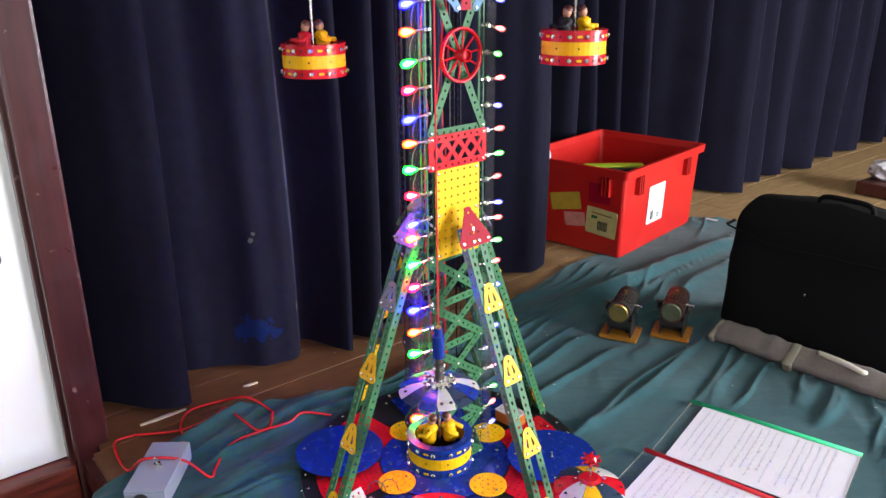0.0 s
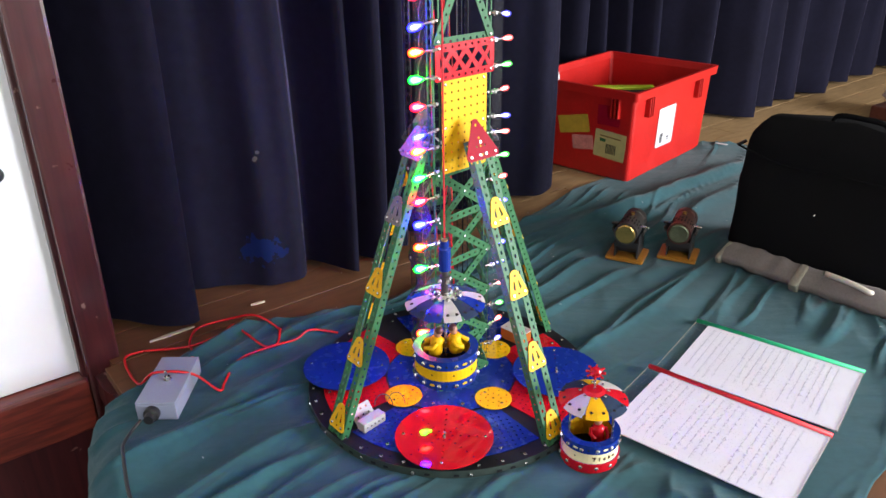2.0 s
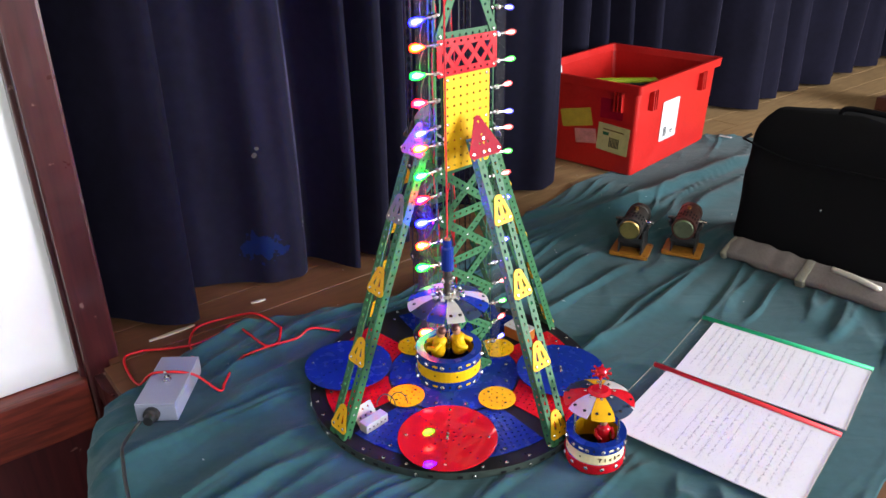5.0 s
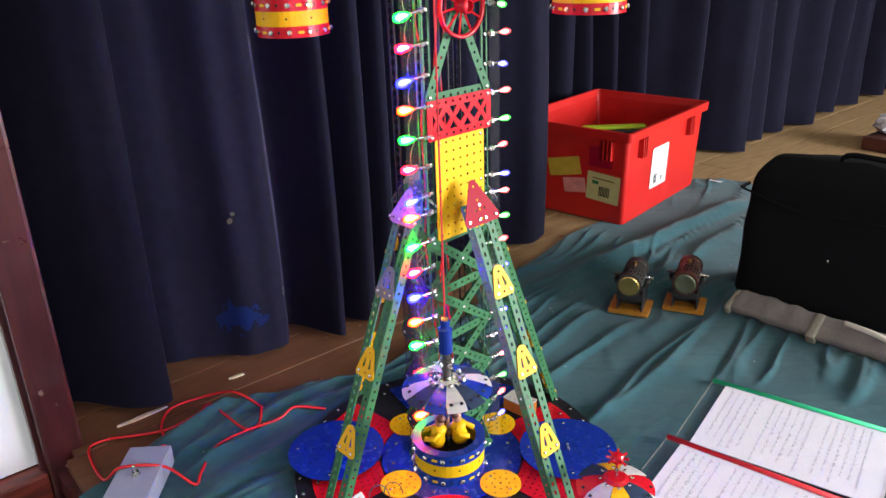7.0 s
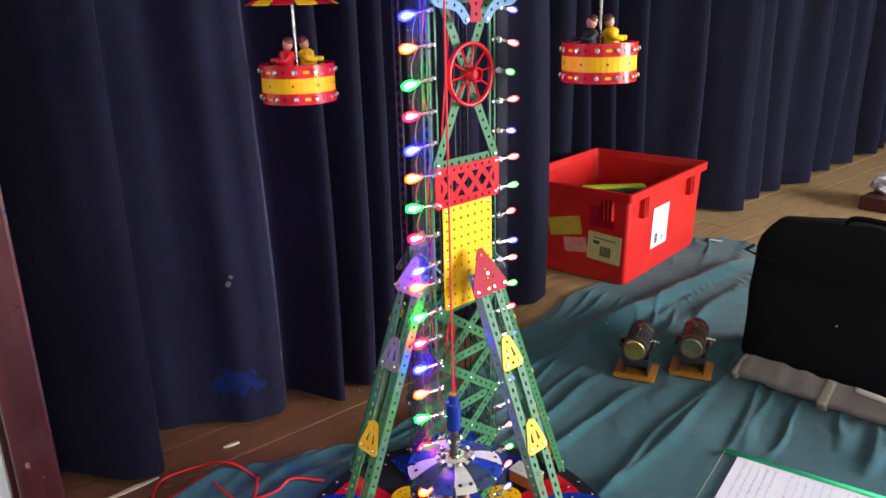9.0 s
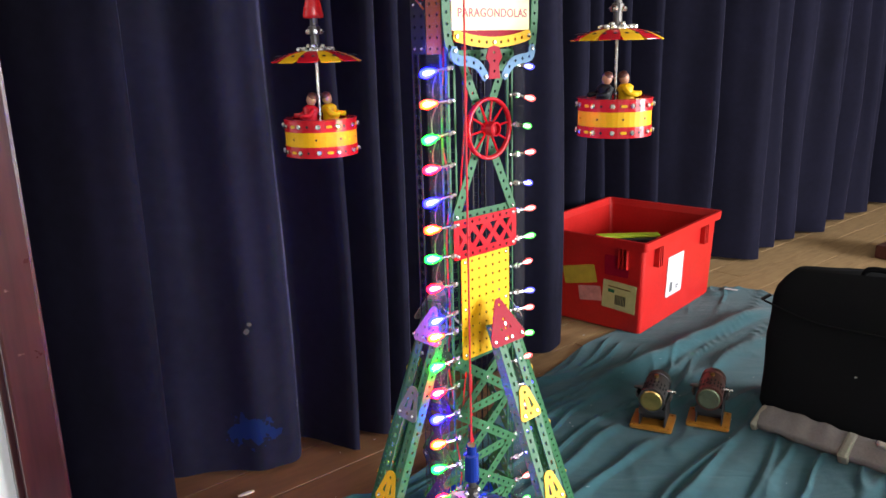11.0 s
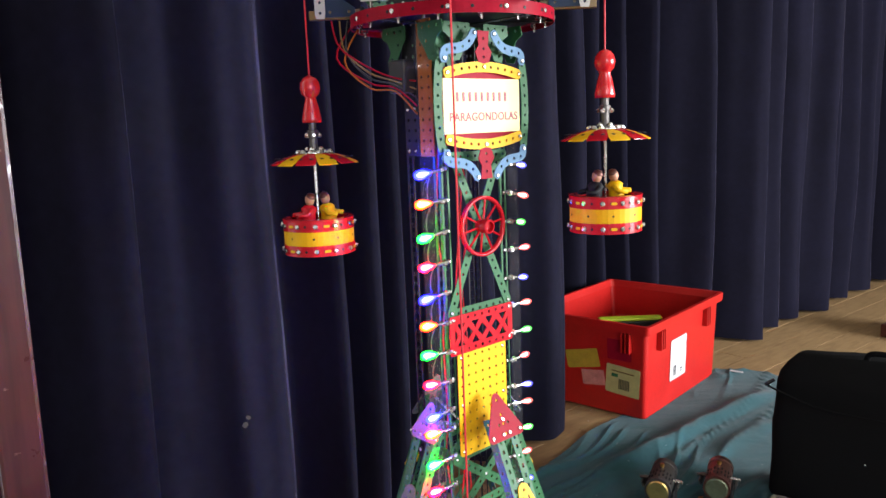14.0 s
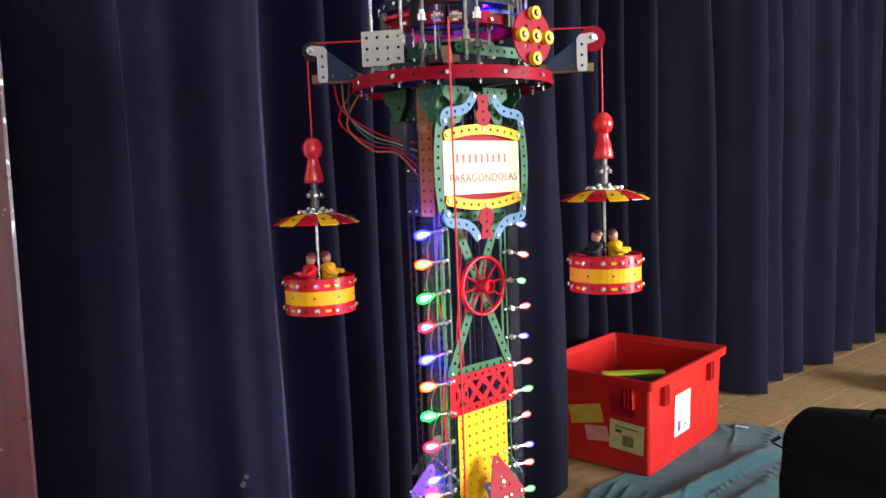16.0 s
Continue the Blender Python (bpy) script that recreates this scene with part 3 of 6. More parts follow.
def cloth_height(x, y):
    ax, ay = x * 0.62 + y * 0.78, -x * 0.78 + y * 0.62
    wob = 0.05 * noise.noise((x * 3, y * 3, 2.2))
    ay += wob
    far = max(0.0, min(1.0, (y - 0.6) / 0.4))
    left = max(0.0, min(1.0, (x - 0.1) / -0.3))
    h = 0.006 * noise.noise((ax * 2.0 + 3, ay * 8.5, 1.0)) + 0.004 * noise.noise((ax * 4.0, ay * 19, 5.0))
    h += 0.010 * ridge(ax * 1.1 + 8, ay * 7.5 + 2.0, 3.0, 0.10) + 0.008 * ridge(ax * 1.5 + 1, ay * 13.0 + 7.0, 9.0, 0.12)
    h += (1 - left) * 0.0012 * ridge(x * 6.5 + 3.3, y * 2.6 + x * 2.2, 13.0, 0.12)
    bx, by = x * 0.5 + y * 0.87, -x * 0.87 + y * 0.5
    h += left * (0.010 * noise.noise((bx * 2.2, by * 11, 2.0)) + 0.005 * ridge(bx * 1.6 + 5, by * 9.0, 6.0, 0.24) + 0.004 * noise.noise((bx * 5, by * 26, 12.0)))
    h *= 1 - 0.5 * far
    off = (x - 0.37) * -0.67 + (y - 0.745) * 0.742 + 0.02 * noise.noise((x * 5, y * 5, 17.0))
    run = (x - 0.37) * 0.742 + (y - 0.745) * 0.67
    if -0.15 < run < 0.75:
        fade = min(1.0, (run + 0.15) / 0.15, (0.75 - run) / 0.15)
        h += fade * 0.022 * math.exp(-(off / 0.026) ** 2)
        h += fade * 0.007 * math.exp(-((off + 0.13) / 0.025) ** 2)
    free = 1.0
    for px, py, r in PRESSED:
        free = min(free, max(0.0, min(1.0, (math.hypot(x - px, y - py) - r) / 0.06)))
    return 0.002 + max(h + 0.003, 0.0) * (0.08 + 0.92 * free)


bm = bmesh.new()
NU, NV = 300, 340
grid = []
for j in range(NV + 1):
    t = j / NV
    row = []
    if t < 0.68:
        a, b = pick(LEFT, t / 0.68), pick(RIGHT, t / 0.68 * 0.62)
    else:
        a, b = pick(BACK, (t - 0.68) / 0.32), pick(RIGHT, 0.62 + 0.38 * (t - 0.68) / 0.32)
    hang = t < 0.47
    for i in range(-10, NU + 1):
        if i >= 0:
            p = a.lerp(b, i / NU)
            z = cloth_height(p.x, p.y)
            if hang:
                edge = (p - a).length
                fall = max(0.0, 1 - edge / 0.05) * max(0.0, min(1.0, (0.47 - t) / 0.06))
                z -= 0.022 * fall * fall
            p = Vector((p.x + 0.006 * noise.noise((p.x * 9, p.y * 9, 31.0)), p.y + 0.006 * noise.noise((p.x * 9, p.y * 9, 41.0)), z))
        else:
            k = -i
            w = max(0.0, min(1.0, (0.47 - t) / 0.06))
            out = (a - b).normalized()
            wave = 0.018 * math.sin(t * 60 + 2 * noise.noise((t * 10, 0, 0))) * min(k / 4, 1)
            p = Vector((a.x, a.y, 0)) + out * (0.001 * k + w * (0.010 * min(k, 3) + wave))
            p.z = cloth_height(a.x, a.y) - 0.001 * k - w * (0.022 + 0.075 * max(k - 1, 0) + 0.012 * k)
        row.append(bm.verts.new(p))
    grid.append(row)
for j in range(NV):
    for i in range(len(grid[0]) - 1):
        bm.faces.new((grid[j][i], grid[j][i + 1], grid[j + 1][i + 1], grid[j + 1][i]))
cloth = link("table_cloth", bm, CLOTH, label="", smooth=True)
sol = cloth.modifiers.new("thickness", "SOLIDIFY")
sol.thickness, sol.offset = 0.0012, 1
tagged(cloth, "wrinkled teal cotton cloth spread over the stage", "cloth")


# ---- the construction-set fairground ride ----
CX, CY = 0.018, -0.018
ride = thing("fairground_ride_model", shift(CX, CY, 0), "metal construction-set gondola ride with lit tower on round base", "model")
A, B = 4.5 * PITCH, 2.5 * PITCH         # half width and half depth of the tower
TOWER = rot(45, "Z")
UP = rot(90, "X")


def face(k, dist, z=0.0, u=0.0):
    """Pose of a sheet on the tower's side k (0 front, 1, 2 rear, 3), y up, facing out."""
    return TOWER @ rot(90 * k, "Z") @ shift(u, -dist, z) @ UP


def girder_mesh(n):
    """Angle girder of n holes along z, corner at the origin."""
    L = n * PITCH
    bmg = bmesh.new()
    hs = [circle(0.0023, 6, PITCH / 2, (i + 0.5) * PITCH, 0.3) for i in range(n)]
    ss = [slot(PITCH / 2, (i + 0.5) * PITCH, 0.0055, 0.0036) for i in range(n)]
    plate([(0, 0), (PITCH, 0), (PITCH, L), (0, L)], ss, 0.001, bmg, UP @ shift(0, 0, -0.001))
    plate([(0.001, 0), (PITCH, 0), (PITCH, L), (0.001, L)], hs, 0.001, bmg, rot(90, "Z") @ UP @ shift(0, 0, -0.001))
    return bmg


# base: rim ring, black deck ring, coloured quadrants
bm = bmesh.new()
R = 0.25
segs = 72
lathe([(R - 0.004, 0.002), (R, 0.002), (R, 0.017), (R - 0.004, 0.017)], segs, bm=bm)
part("rim", bm, RIM, ride, "grey-green slotted steel rim")
bm = bmesh.new()
for i in range(segs):
    a = 2 * math.pi * i / segs
    m = rot(math.degrees(a) + 90, "Z") @ shift(0, -R - 0.0004, 0.0095) @ UP
    if i % 3:
        plate(slot(0, 0, 0.008, 0.004), (), 0.0004, bm, m)
part("rim_slots", bm, BLACK, ride)["kind"] = "stuff"
part("deck", plate(circle(R - 0.001, 72), [circle(0.0022, 6, 0.236 * math.cos(k * math.pi / 18), 0.236 * math.sin(k * math.pi / 18)) for k in range(36)], 0.002), BLACK, ride, "black round deck plate", shift(0, 0, 0.0155))


def sector(r0, r1, a0, a1, hole_step):
    n = 14
    pts = [(r1 * math.cos(radians(a0 + (a1 - a0) * i / n)), r1 * math.sin(radians(a0 + (a1 - a0) * i / n))) for i in range(n + 1)]
    pts += [(r0 * math.cos(radians(a1 - (a1 - a0) * i / 4)), r0 * math.sin(radians(a1 - (a1 - a0) * i / 4))) for i in range(5)]
    hs = []
    mid = radians((a0 + a1) / 2)
    c, s = math.cos(mid), math.sin(mid)
    for i in range(-12, 13):
        for j in range(0, 24):
            x, y = j * hole_step, (i + 0.5) * hole_step
            p = (x * c - y * s, x * s + y * c)
            r, a = math.hypot(*p), math.degrees(math.atan2(p[1], p[0])) % 360
            edge = min(r * math.sin(radians(max(0, min(a - a0 % 360, a1 % 360 - a, 90)))), r1 - r, r - r0)
            if edge > 0.006:
                hs.append(circle(0.0019, 6, *p))
    return plate(pts, hs, 0.001)


for a0, a1, mat, lab in ((229, 269, BLUE, "blue"), (271, 311, BLUE, "blue"), (188, 220, RED, "red"), (320, 352, RED, "red"), (14, 40, RED, "red"), (140, 166, RED, "red"), (58, 88.5, BLUE, "blue"), (91.5, 122, BLUE, "blue")):
    part("sector_plate", sector(0.115, 0.224, a0, a1, 0.0102), mat, ride, lab + " perforated sector plate", shift(0, 0, 0.0185))
part("centre_plate", plate(circle(0.112, 48), [circle(0.002, 6, r * math.cos(radians(t)), r * math.sin(radians(t))) for r, st in ((0.104, 15), (0.08, 30)) for t in range(0, 360, st)], 0.0012), BLUE, ride, "blue round plate under the tower", shift(0, 0, 0.0205))


def disc(r, rings, spokes=8):
    hs = [circle(0.0019, 6, rr * math.cos(radians(t + off)), rr * math.sin(radians(t + off))) for rr, st, off in rings for t in range(0, 360, st)]
    hs.append(circle(0.0023, 8))
    return plate(circle(r, 48), hs, 0.0012)


for k, (ang, mat, lab) in enumerate(((270, GLOSSRED, "glossy red landing disc"), (0, BLUE, "blue landing disc"), (180, BLUE, "blue landing disc"), (90, BLUE, "blue landing disc"))):
    c, s = math.cos(radians(ang)), math.sin(radians(ang))
    d = part("landing_disc", disc(0.0765, ((0.0127, 45, 0), (0.0254, 45, 0), (0.0381, 45, 0), (0.0508, 45, 0), (0.066, 90, 45))), mat, ride, lab, shift(0.186 * c, 0.186 * s, 0.031))
    part("spacer", lathe([(0, -0.013), (0.006, -0.013), (0.006, 0), (0, 0)], 12), STEEL, d)
    part("bolts", bolt_heads([shift(0.0635 * math.cos(radians(q)), 0.0635 * math.sin(radians(q)), 0.0012) for q in (0, 90, 180, 270)] + [shift(0, 0.006, 0.0012), shift(0, -0.006, 0.0012), shift(0, 0, 0.001)]), STEEL, d)["kind"] = "stuff"
for ang in (315, 225, 45, 135):
    c, s = math.cos(radians(ang)), math.sin(radians(ang))
    d = part("small_disc", disc(0.031, ((0.0127, 45, 0), (0.0235, 45, 22))), YELLOW, ride, "small yellow perforated disc", shift(0.107 * c, 0.107 * s, 0.0235))
    part("bolts", bolt_heads([shift(0.02 * math.cos(radians(q + ang)), 0.02 * math.sin(radians(q + ang)), 0.0012) for q in (0, 180)]), STEEL, d)["kind"] = "stuff"
spots = [shift(0.241 * math.cos(radians(q)), 0.241 * math.sin(radians(q)), 0.0175) for q in range(4, 364, 9)]
spots += [rot(q + 90, "Z") @ shift(0, -R, 0.0095) @ UP for q in range(0, 360, 20)]
spots += [shift(0.215 * math.cos(radians(q)), 0.215 * math.sin(radians(q)), 0.0195) for q in range(6, 366, 24)]
spots += [shift(0.095 * math.cos(radians(q)), 0.095 * math.sin(radians(q)), 0.0217) for q in range(15, 375, 30)]
part("base_bolts", bolt_heads(spots, None, 0.0031, 0.0022), STEEL, ride)["kind"] = "stuff"

# tower: four corner girders, ties and lattice strips
Z0, NG = 0.0215, 74
first = None
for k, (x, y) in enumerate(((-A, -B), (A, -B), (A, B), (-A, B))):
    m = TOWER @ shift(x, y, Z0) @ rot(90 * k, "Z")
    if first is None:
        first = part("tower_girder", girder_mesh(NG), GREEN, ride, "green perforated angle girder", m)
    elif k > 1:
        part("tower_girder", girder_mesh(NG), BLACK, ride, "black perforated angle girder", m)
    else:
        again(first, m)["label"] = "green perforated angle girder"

strips = {}


def strip(n, m, mat=GREEN, parent=None, lab=""):
    """A perforated bar, sharing its mesh with its equals."""
    key = (n, mat.name)
    if key in strips:
        ob = again(strips[key], m, parent or ride)
    else:
        ob = strips[key] = part("strip", strip_mesh(n), mat, parent or ride, "", m)
    if lab:
        ob["label"] = lab
    return ob


def tie(k, u0, z0, u1, z1, depth, mat=GREEN, lab=""):
    """A strip on side k from (u0, z0) to (u1, z1)."""
    L = math.hypot(u1 - u0, z1 - z0)
    n = max(2, round(L / PITCH) + 1)
    m = face(k, depth, (z0 + z1) / 2, (u0 + u1) / 2) @ rot(math.degrees(math.atan2(z1 - z0, u1 - u0)), "Z")
    return strip(n, m, mat, None, lab)


HU, HB = 4 * PITCH, 2 * PITCH
zs = [0.030 + 0.0762 * i for i in range(6)]
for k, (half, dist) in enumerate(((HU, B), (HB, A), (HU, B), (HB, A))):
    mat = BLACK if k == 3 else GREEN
    for i in range(6):
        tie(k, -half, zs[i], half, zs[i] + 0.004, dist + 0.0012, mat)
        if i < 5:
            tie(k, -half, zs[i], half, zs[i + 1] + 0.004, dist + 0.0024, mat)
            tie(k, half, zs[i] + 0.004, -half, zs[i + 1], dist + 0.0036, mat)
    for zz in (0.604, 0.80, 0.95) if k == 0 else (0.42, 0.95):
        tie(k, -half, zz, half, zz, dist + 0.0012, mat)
# crossing braces above the red lattice plate
tie(0, -HU, 0.606, HU * 0.74, 0.79, B + 0.002)
tie(0, HU, 0.606, -HU * 0.7, 0.79, B + 0.0032)

# yellow perforated plate
W, H = 7 * PITCH, 11 * PITCH
hs = [circle(0.0019, 6, (i - 3) * PITCH, (j - 5) * PITCH) for i in range(7) for j in range(11)]
yp = part("yellow_plate", plate(rounded(W, H, 0.004, 3), hs, 0.0012), YELLOW, ride, "yellow perforated flat plate on the tower front", face(0, B + 0.003, 0.4815))
part("bolts", bolt_heads([shift(i * 3 * PITCH, j * 5 * PITCH, 0.0012) for i in (-1, 1) for j in (-1, 0, 1)]), STEEL, yp)["kind"] = "stuff"
# red lattice plate
hs = []
n = 4
cw = 8 * PITCH / n
for i in range(n):
    cx = (i - (n - 1) / 2) * cw
    for sx, sy in ((0, 1), (0, -1), (1, 0), (-1, 0)):
        if sy:
            hs.append([(cx - 0.0068, sy * 0.0145), (cx + 0.0068, sy * 0.0145), (cx, sy * 0.0045)])
        elif (sx > 0 and i == n - 1) or (sx < 0 and i == 0):
            hs.append([(cx + sx * 0.0105, 0.008), (cx + sx * 0.0105, -0.008), (cx + sx * 0.0045, 0)])
        elif sx > 0:
            hs.append([(cx + 0.0045, 0), (cx + cw / 2, 0.0085), (cx + cw - 0.0045, 0), (cx + cw / 2, -0.0085)])
hs += [circle(0.0021, 6, (i - 4) * PITCH, s * 0.0205) for i in range(9) for s in (1, -1)]
lp = part("lattice_plate", plate(rounded(9 * PITCH, 0.051, 0.002, 2), hs, 0.0012), RED, ride, "red plate pierced with a row of crosses", face(0, B + 0.0046, 0.5765))
part("bolts", bolt_heads([shift(i * 4 * PITCH, j * 0.0205, 0.0012) for i in (-1, 1) for j in (-1, 1)]), STEEL, lp)["kind"] = "stuff"

# spoked wheel
WH = face(0, B + 0.012, 0.7115)
wheel = part("spoked_wheel", lathe([(0.0355, -0.003), (0.0385, -0.003), (0.0385, 0.003), (0.0355, 0.003), (0.0335, 0), (0.0355, -0.003)], 36), RED, ride, "red spoked wheel on the tower front", WH, True)
part("hub", lathe([(0, -0.006), (0.008, -0.006), (0.009, 0.002), (0.009, 0.012), (0.0065, 0.013), (0.0065, 0.008), (0.003, 0.008), (0, 0.008)], 16), RED, wheel, "red ribbed hub")
spoke = None
for i in range(10):
    m = rot(36 * i + 9, "Z")
    if spoke is None:
        spoke = part("spoke", lathe([(0, 0.006), (0.0016, 0.006), (0.0013, 0.036), (0, 0.036)], 6, rot(90, "Y")), RED, wheel, "", m)
    else:
        again(spoke, m)

# shafts, inner cords and wires inside the tower
part("drive_shaft", tube([(0.0, 0.0, 0.03), (0, 0, 0.98)], 0.002, 8), DARKSTEEL, ride, "", TOWER)
rnd = random.Random(8)
for k, (x, y) in enumerate(((-0.02, 0.01), (-0.012, -0.012), (0.015, 0.006))):
    pts = [(x + rnd.uniform(-0.008, 0.008), y + rnd.uniform(-0.006, 0.006), 0.03 + 0.06 * i) for i in range(14)]
    part("inner_wire", tube(smooth_path(pts, 4), 0.0012, 5), REDWIRE, ride, "thin red wire inside the tower", TOWER)

# bulbs down both edges of the front
ZB = [0.7867, 0.7486, 0.7105, 0.6724, 0.6343, 0.5962, 0.5581, 0.5200, 0.4819, 0.4565, 0.4184, 0.3803, 0.3422, 0.3041, 0.2660, 0.2279, 0.1898, 0.1517, 0.1136, 0.0755]
LCOL = "blue orange green red blue orange green red blue orange green red blue orange green red blue orange green red".split()
RCOL = "blue warm green red blue warm green red blue warm green red blue warm blue blue warm green warm blue".split()


def bulb(side, z, colour, k):
    tilt = rnd.uniform(-7, 7) - 7
    turn = rnd.uniform(-8, 8)
    m = TOWER @ shift(side * (A + 0.003), -B - 0.004, z) @ rot((4 if side > 0 else 158) + turn, "Z") @ rot(90 - tilt, "Y")
    b = part("bulb_lamp", lathe([(0, -0.006), (0.0024, -0.006), (0.0024, 0.009), (0.0019, 0.0095), (0.0019, 0.014), (0, 0.014)], 8), STEEL, ride, "small steel bulb holder", m)
    size = 1.15 if side < 0 else 0.86
    prof = [(0.0017, 0.014), (0.0024 * size, 0.017), (0.0042 * size, 0.0215), (0.0052 * size, 0.0265), (0.0047 * size, 0.031), (0.0027 * size, 0.0345), (0, 0.0355)]
    bu = part("bulb", lathe(prof, 12), LED[colour][0], b, "lit %s bulb" % colour.replace("_", " "), smooth=True)
    bu.visible_shadow = False
    part("core", lathe([(0, 0.016), (0.0014, 0.018), (0.0028 * size, 0.025), (0.0026 * size, 0.029), (0.0015, 0.0315), (0, 0.032)], 8), LED[colour][1], b, "", smooth=True)
    part("nut", lathe([(0, -0.002), (0.0042, -0.002), (0.0042, 0.002), (0, 0.002)], 6), STEEL, b)


for k, z in enumerate(ZB):
    bulb(-1, z, LCOL[k], k)
    bulb(1, z, "pale_" + RCOL[k], k)
# loops of thin lead between the bulbs
for side in (-1, 1):
    for k in range(len(ZB) - 1):
        z0, z1 = ZB[k], ZB[k + 1]
        o = side * (A + 0.008)
        d = side * rnd.uniform(0.001, 0.007)
        pts = [(o, -B + 0.008, z0), (o + d, -B + 0.014, z0 * 0.6 + z1 * 0.4 - 0.008), (o + d * 0.8, -B + 0.012, z1 - 0.004), (o, -B + 0.008, z1)]
        part("lead", tube(smooth_path(pts, 5), 0.0005, 4), WIRE, ride, "", TOWER)
    strip_m = TOWER @ shift(side * (A + 0.019), -B + 0.006, 0.23 + 0.29) @ UP
    ac = part("acrylic_strip", plate(rounded(0.019, 0.98, 0.002, 2), (), 0.002), ACRYLIC, ride, "clear acrylic backing strip", strip_m)
    ac.visible_shadow = False
spots = [face(0, B + 0.0012, z, s * HU) for z in ZB for s in (-1, 1)] + [face(0, B + 0.0034, z, s * HU) for z in zs for s in (-1, 1)]
spots += [face(0, B + 0.0048, z + 0.0401, 0) for z in zs[:5]]
spots += [face(3, A + 0.0035, z, s * HB) for z in zs for s in (-1, 1)] + [face(0, B + 0.0045, 0.606, s * HU) for s in (-1, 1)]
part("tower_bolts", bolt_heads(spots), STEEL, ride)["kind"] = "stuff"


# four sloping legs, each a pair of girders tied by triangular plates
def tri_plate(w, h, r=0.006, slots=True):
    pts = []
    cs = [(w / 2 - r, r), (0, h - r), (-w / 2 + r, r)]
    if slots:
        cs[1] = (0, h - 1.7 * r)
    for i, (cx, cy) in enumerate(cs):
        a0 = (-90, 30, 150)[i]
        rc = r * 1.7 if slots and i == 1 else r
        pts += [(cx + rc * math.cos(radians(a0 + 15 * j)), cy + rc * math.sin(radians(a0 + 15 * j))) for j in range(9)]
    hs = [circle(0.0022, 6, x, y) for x, y in ((w / 2 - 0.007, 0.007), (-w / 2 + 0.007, 0.007), (0, h - 0.009), (0, 0.007))]
    if slots:
        hs += [[(sx * 0.004, 0.013), (sx * 0.009, 0.015), (sx * 0.0055, h * 0.62), (sx * 0.0035, h * 0.62)] for sx in (1, -1)]
    else:
        hs += [circle(0.002, 6, x, y) for x, y in ((0.008, 0.02), (-0.008, 0.02), (0, 0.032), (0, 0.02))]
    return plate(pts, hs, 0.0012)


SLOPE = 0.406
ang = math.degrees(math.atan2(1, SLOPE))
for k, yaw in enumerate((45, -45, 135, 225)):
    m = rot(yaw, "Z") @ shift(0, -0.246, 0.017) @ rot(ang, "X")
    leg = part("leg", strip_mesh(3), GREEN, ride, "sloping leg of paired green girders with triangular plates", m @ shift(0, 0.006, -0.002))
    mm = shift(0, -0.006, 0.002)
    NL = 38
    for sx in (-1, 1):
        bmg = bmesh.new()
        L = NL * PITCH
        x0 = sx * 1.5 * PITCH
        cxs = sx * PITCH
        plate([(cxs - PITCH / 2, 0), (cxs + PITCH / 2, 0), (cxs + PITCH / 2, L), (cxs - PITCH / 2, L)], [slot(cxs, (i + 0.5) * PITCH, 0.0036, 0.0055) for i in range(NL)], 0.001, bmg)
        plate([(0, -PITCH), (L, -PITCH), (L, -0.0002), (0, -0.0002)], [circle(0.0022, 6, (i + 0.5) * PITCH, -PITCH / 2, 0.3) for i in range(NL)], 0.001, bmg, shift(x0 - (0.001 if sx > 0 else 0), 0, 0) @ Matrix(((0, 0, 1, 0), (1, 0, 0, 0), (0, 1, 0, 0), (0, 0, 0, 1))))
        part("leg_girder", bmg, GREEN, leg, "", mm)
    for pos in (0.010, 0.122, 0.236, 0.350):
        tp = part("triangle_plate", tri_plate(3 * PITCH, 0.044), YELLOW if yaw != -45 else (YELLOW if pos < 0.3 else DULLGREY), leg, "yellow rounded triangular plate" if yaw != -45 or pos < 0.3 else "pale grey rounded triangular plate", mm @ shift(0, pos, 0.0015))
    part("top_triangle_plate", tri_plate(5 * PITCH, 0.06, 0.007, False) if yaw != -45 else tri_plate(4 * PITCH, 0.05, 0.007, False), DARKRED if yaw == 45 else DULLGREY, leg, "dark red triangular plate" if yaw == 45 else "dull grey triangular plate", mm @ shift(0, 0.452, 0.0015))
    part("stay_rod", tube([(0, 0.478, 0.004), (0, 0.478, -0.06)], 0.002, 8), STEEL, leg, "", mm)
    sp = [shift(sx * (1.5 * PITCH - 0.007), p + 0.007, 0.0027) for p in (0.010, 0.122, 0.236, 0.350) for sx in (-1, 1)] + [shift(sx * (2.5 * PITCH - 0.007), 0.459, 0.0027) for sx in (-1, 1)]
    sp += [shift(sx * (2 * PITCH - 0.02), 0.459, 0.0027) for sx in (-1, 1)]
    part("bolts", bolt_heads([mm @ q for q in sp]), STEEL, leg)["kind"] = "stuff"

# switch block and coloured bits near one leg foot
sw = part("terminal_block", box(0.045, 0.018, 0.016, bevel=0.0015), PALE, ride, "pale terminal block with holes", shift(-0.119, -0.150, 0.0195) @ rot(50, "Z"))
part("bolts", bolt_heads([shift(-0.016 + 0.008 * i, -0.009, 0.008) @ UP for i in range(5)], None, 0.0018, 0.001), DARKSTEEL, sw)["kind"] = "stuff"
part("terminal_plate", plate(rounded(0.04, 0.036, 0.002, 2), [circle(0.002, 6, (i - 1) * 0.011, (j - 1) * 0.011) for i in range(3) for j in range(3)], 0.001), PALE, ride, "pale perforated plate", shift(-0.135, -0.133, 0.026) @ rot(50, "Z") @ rot(50, "X"))
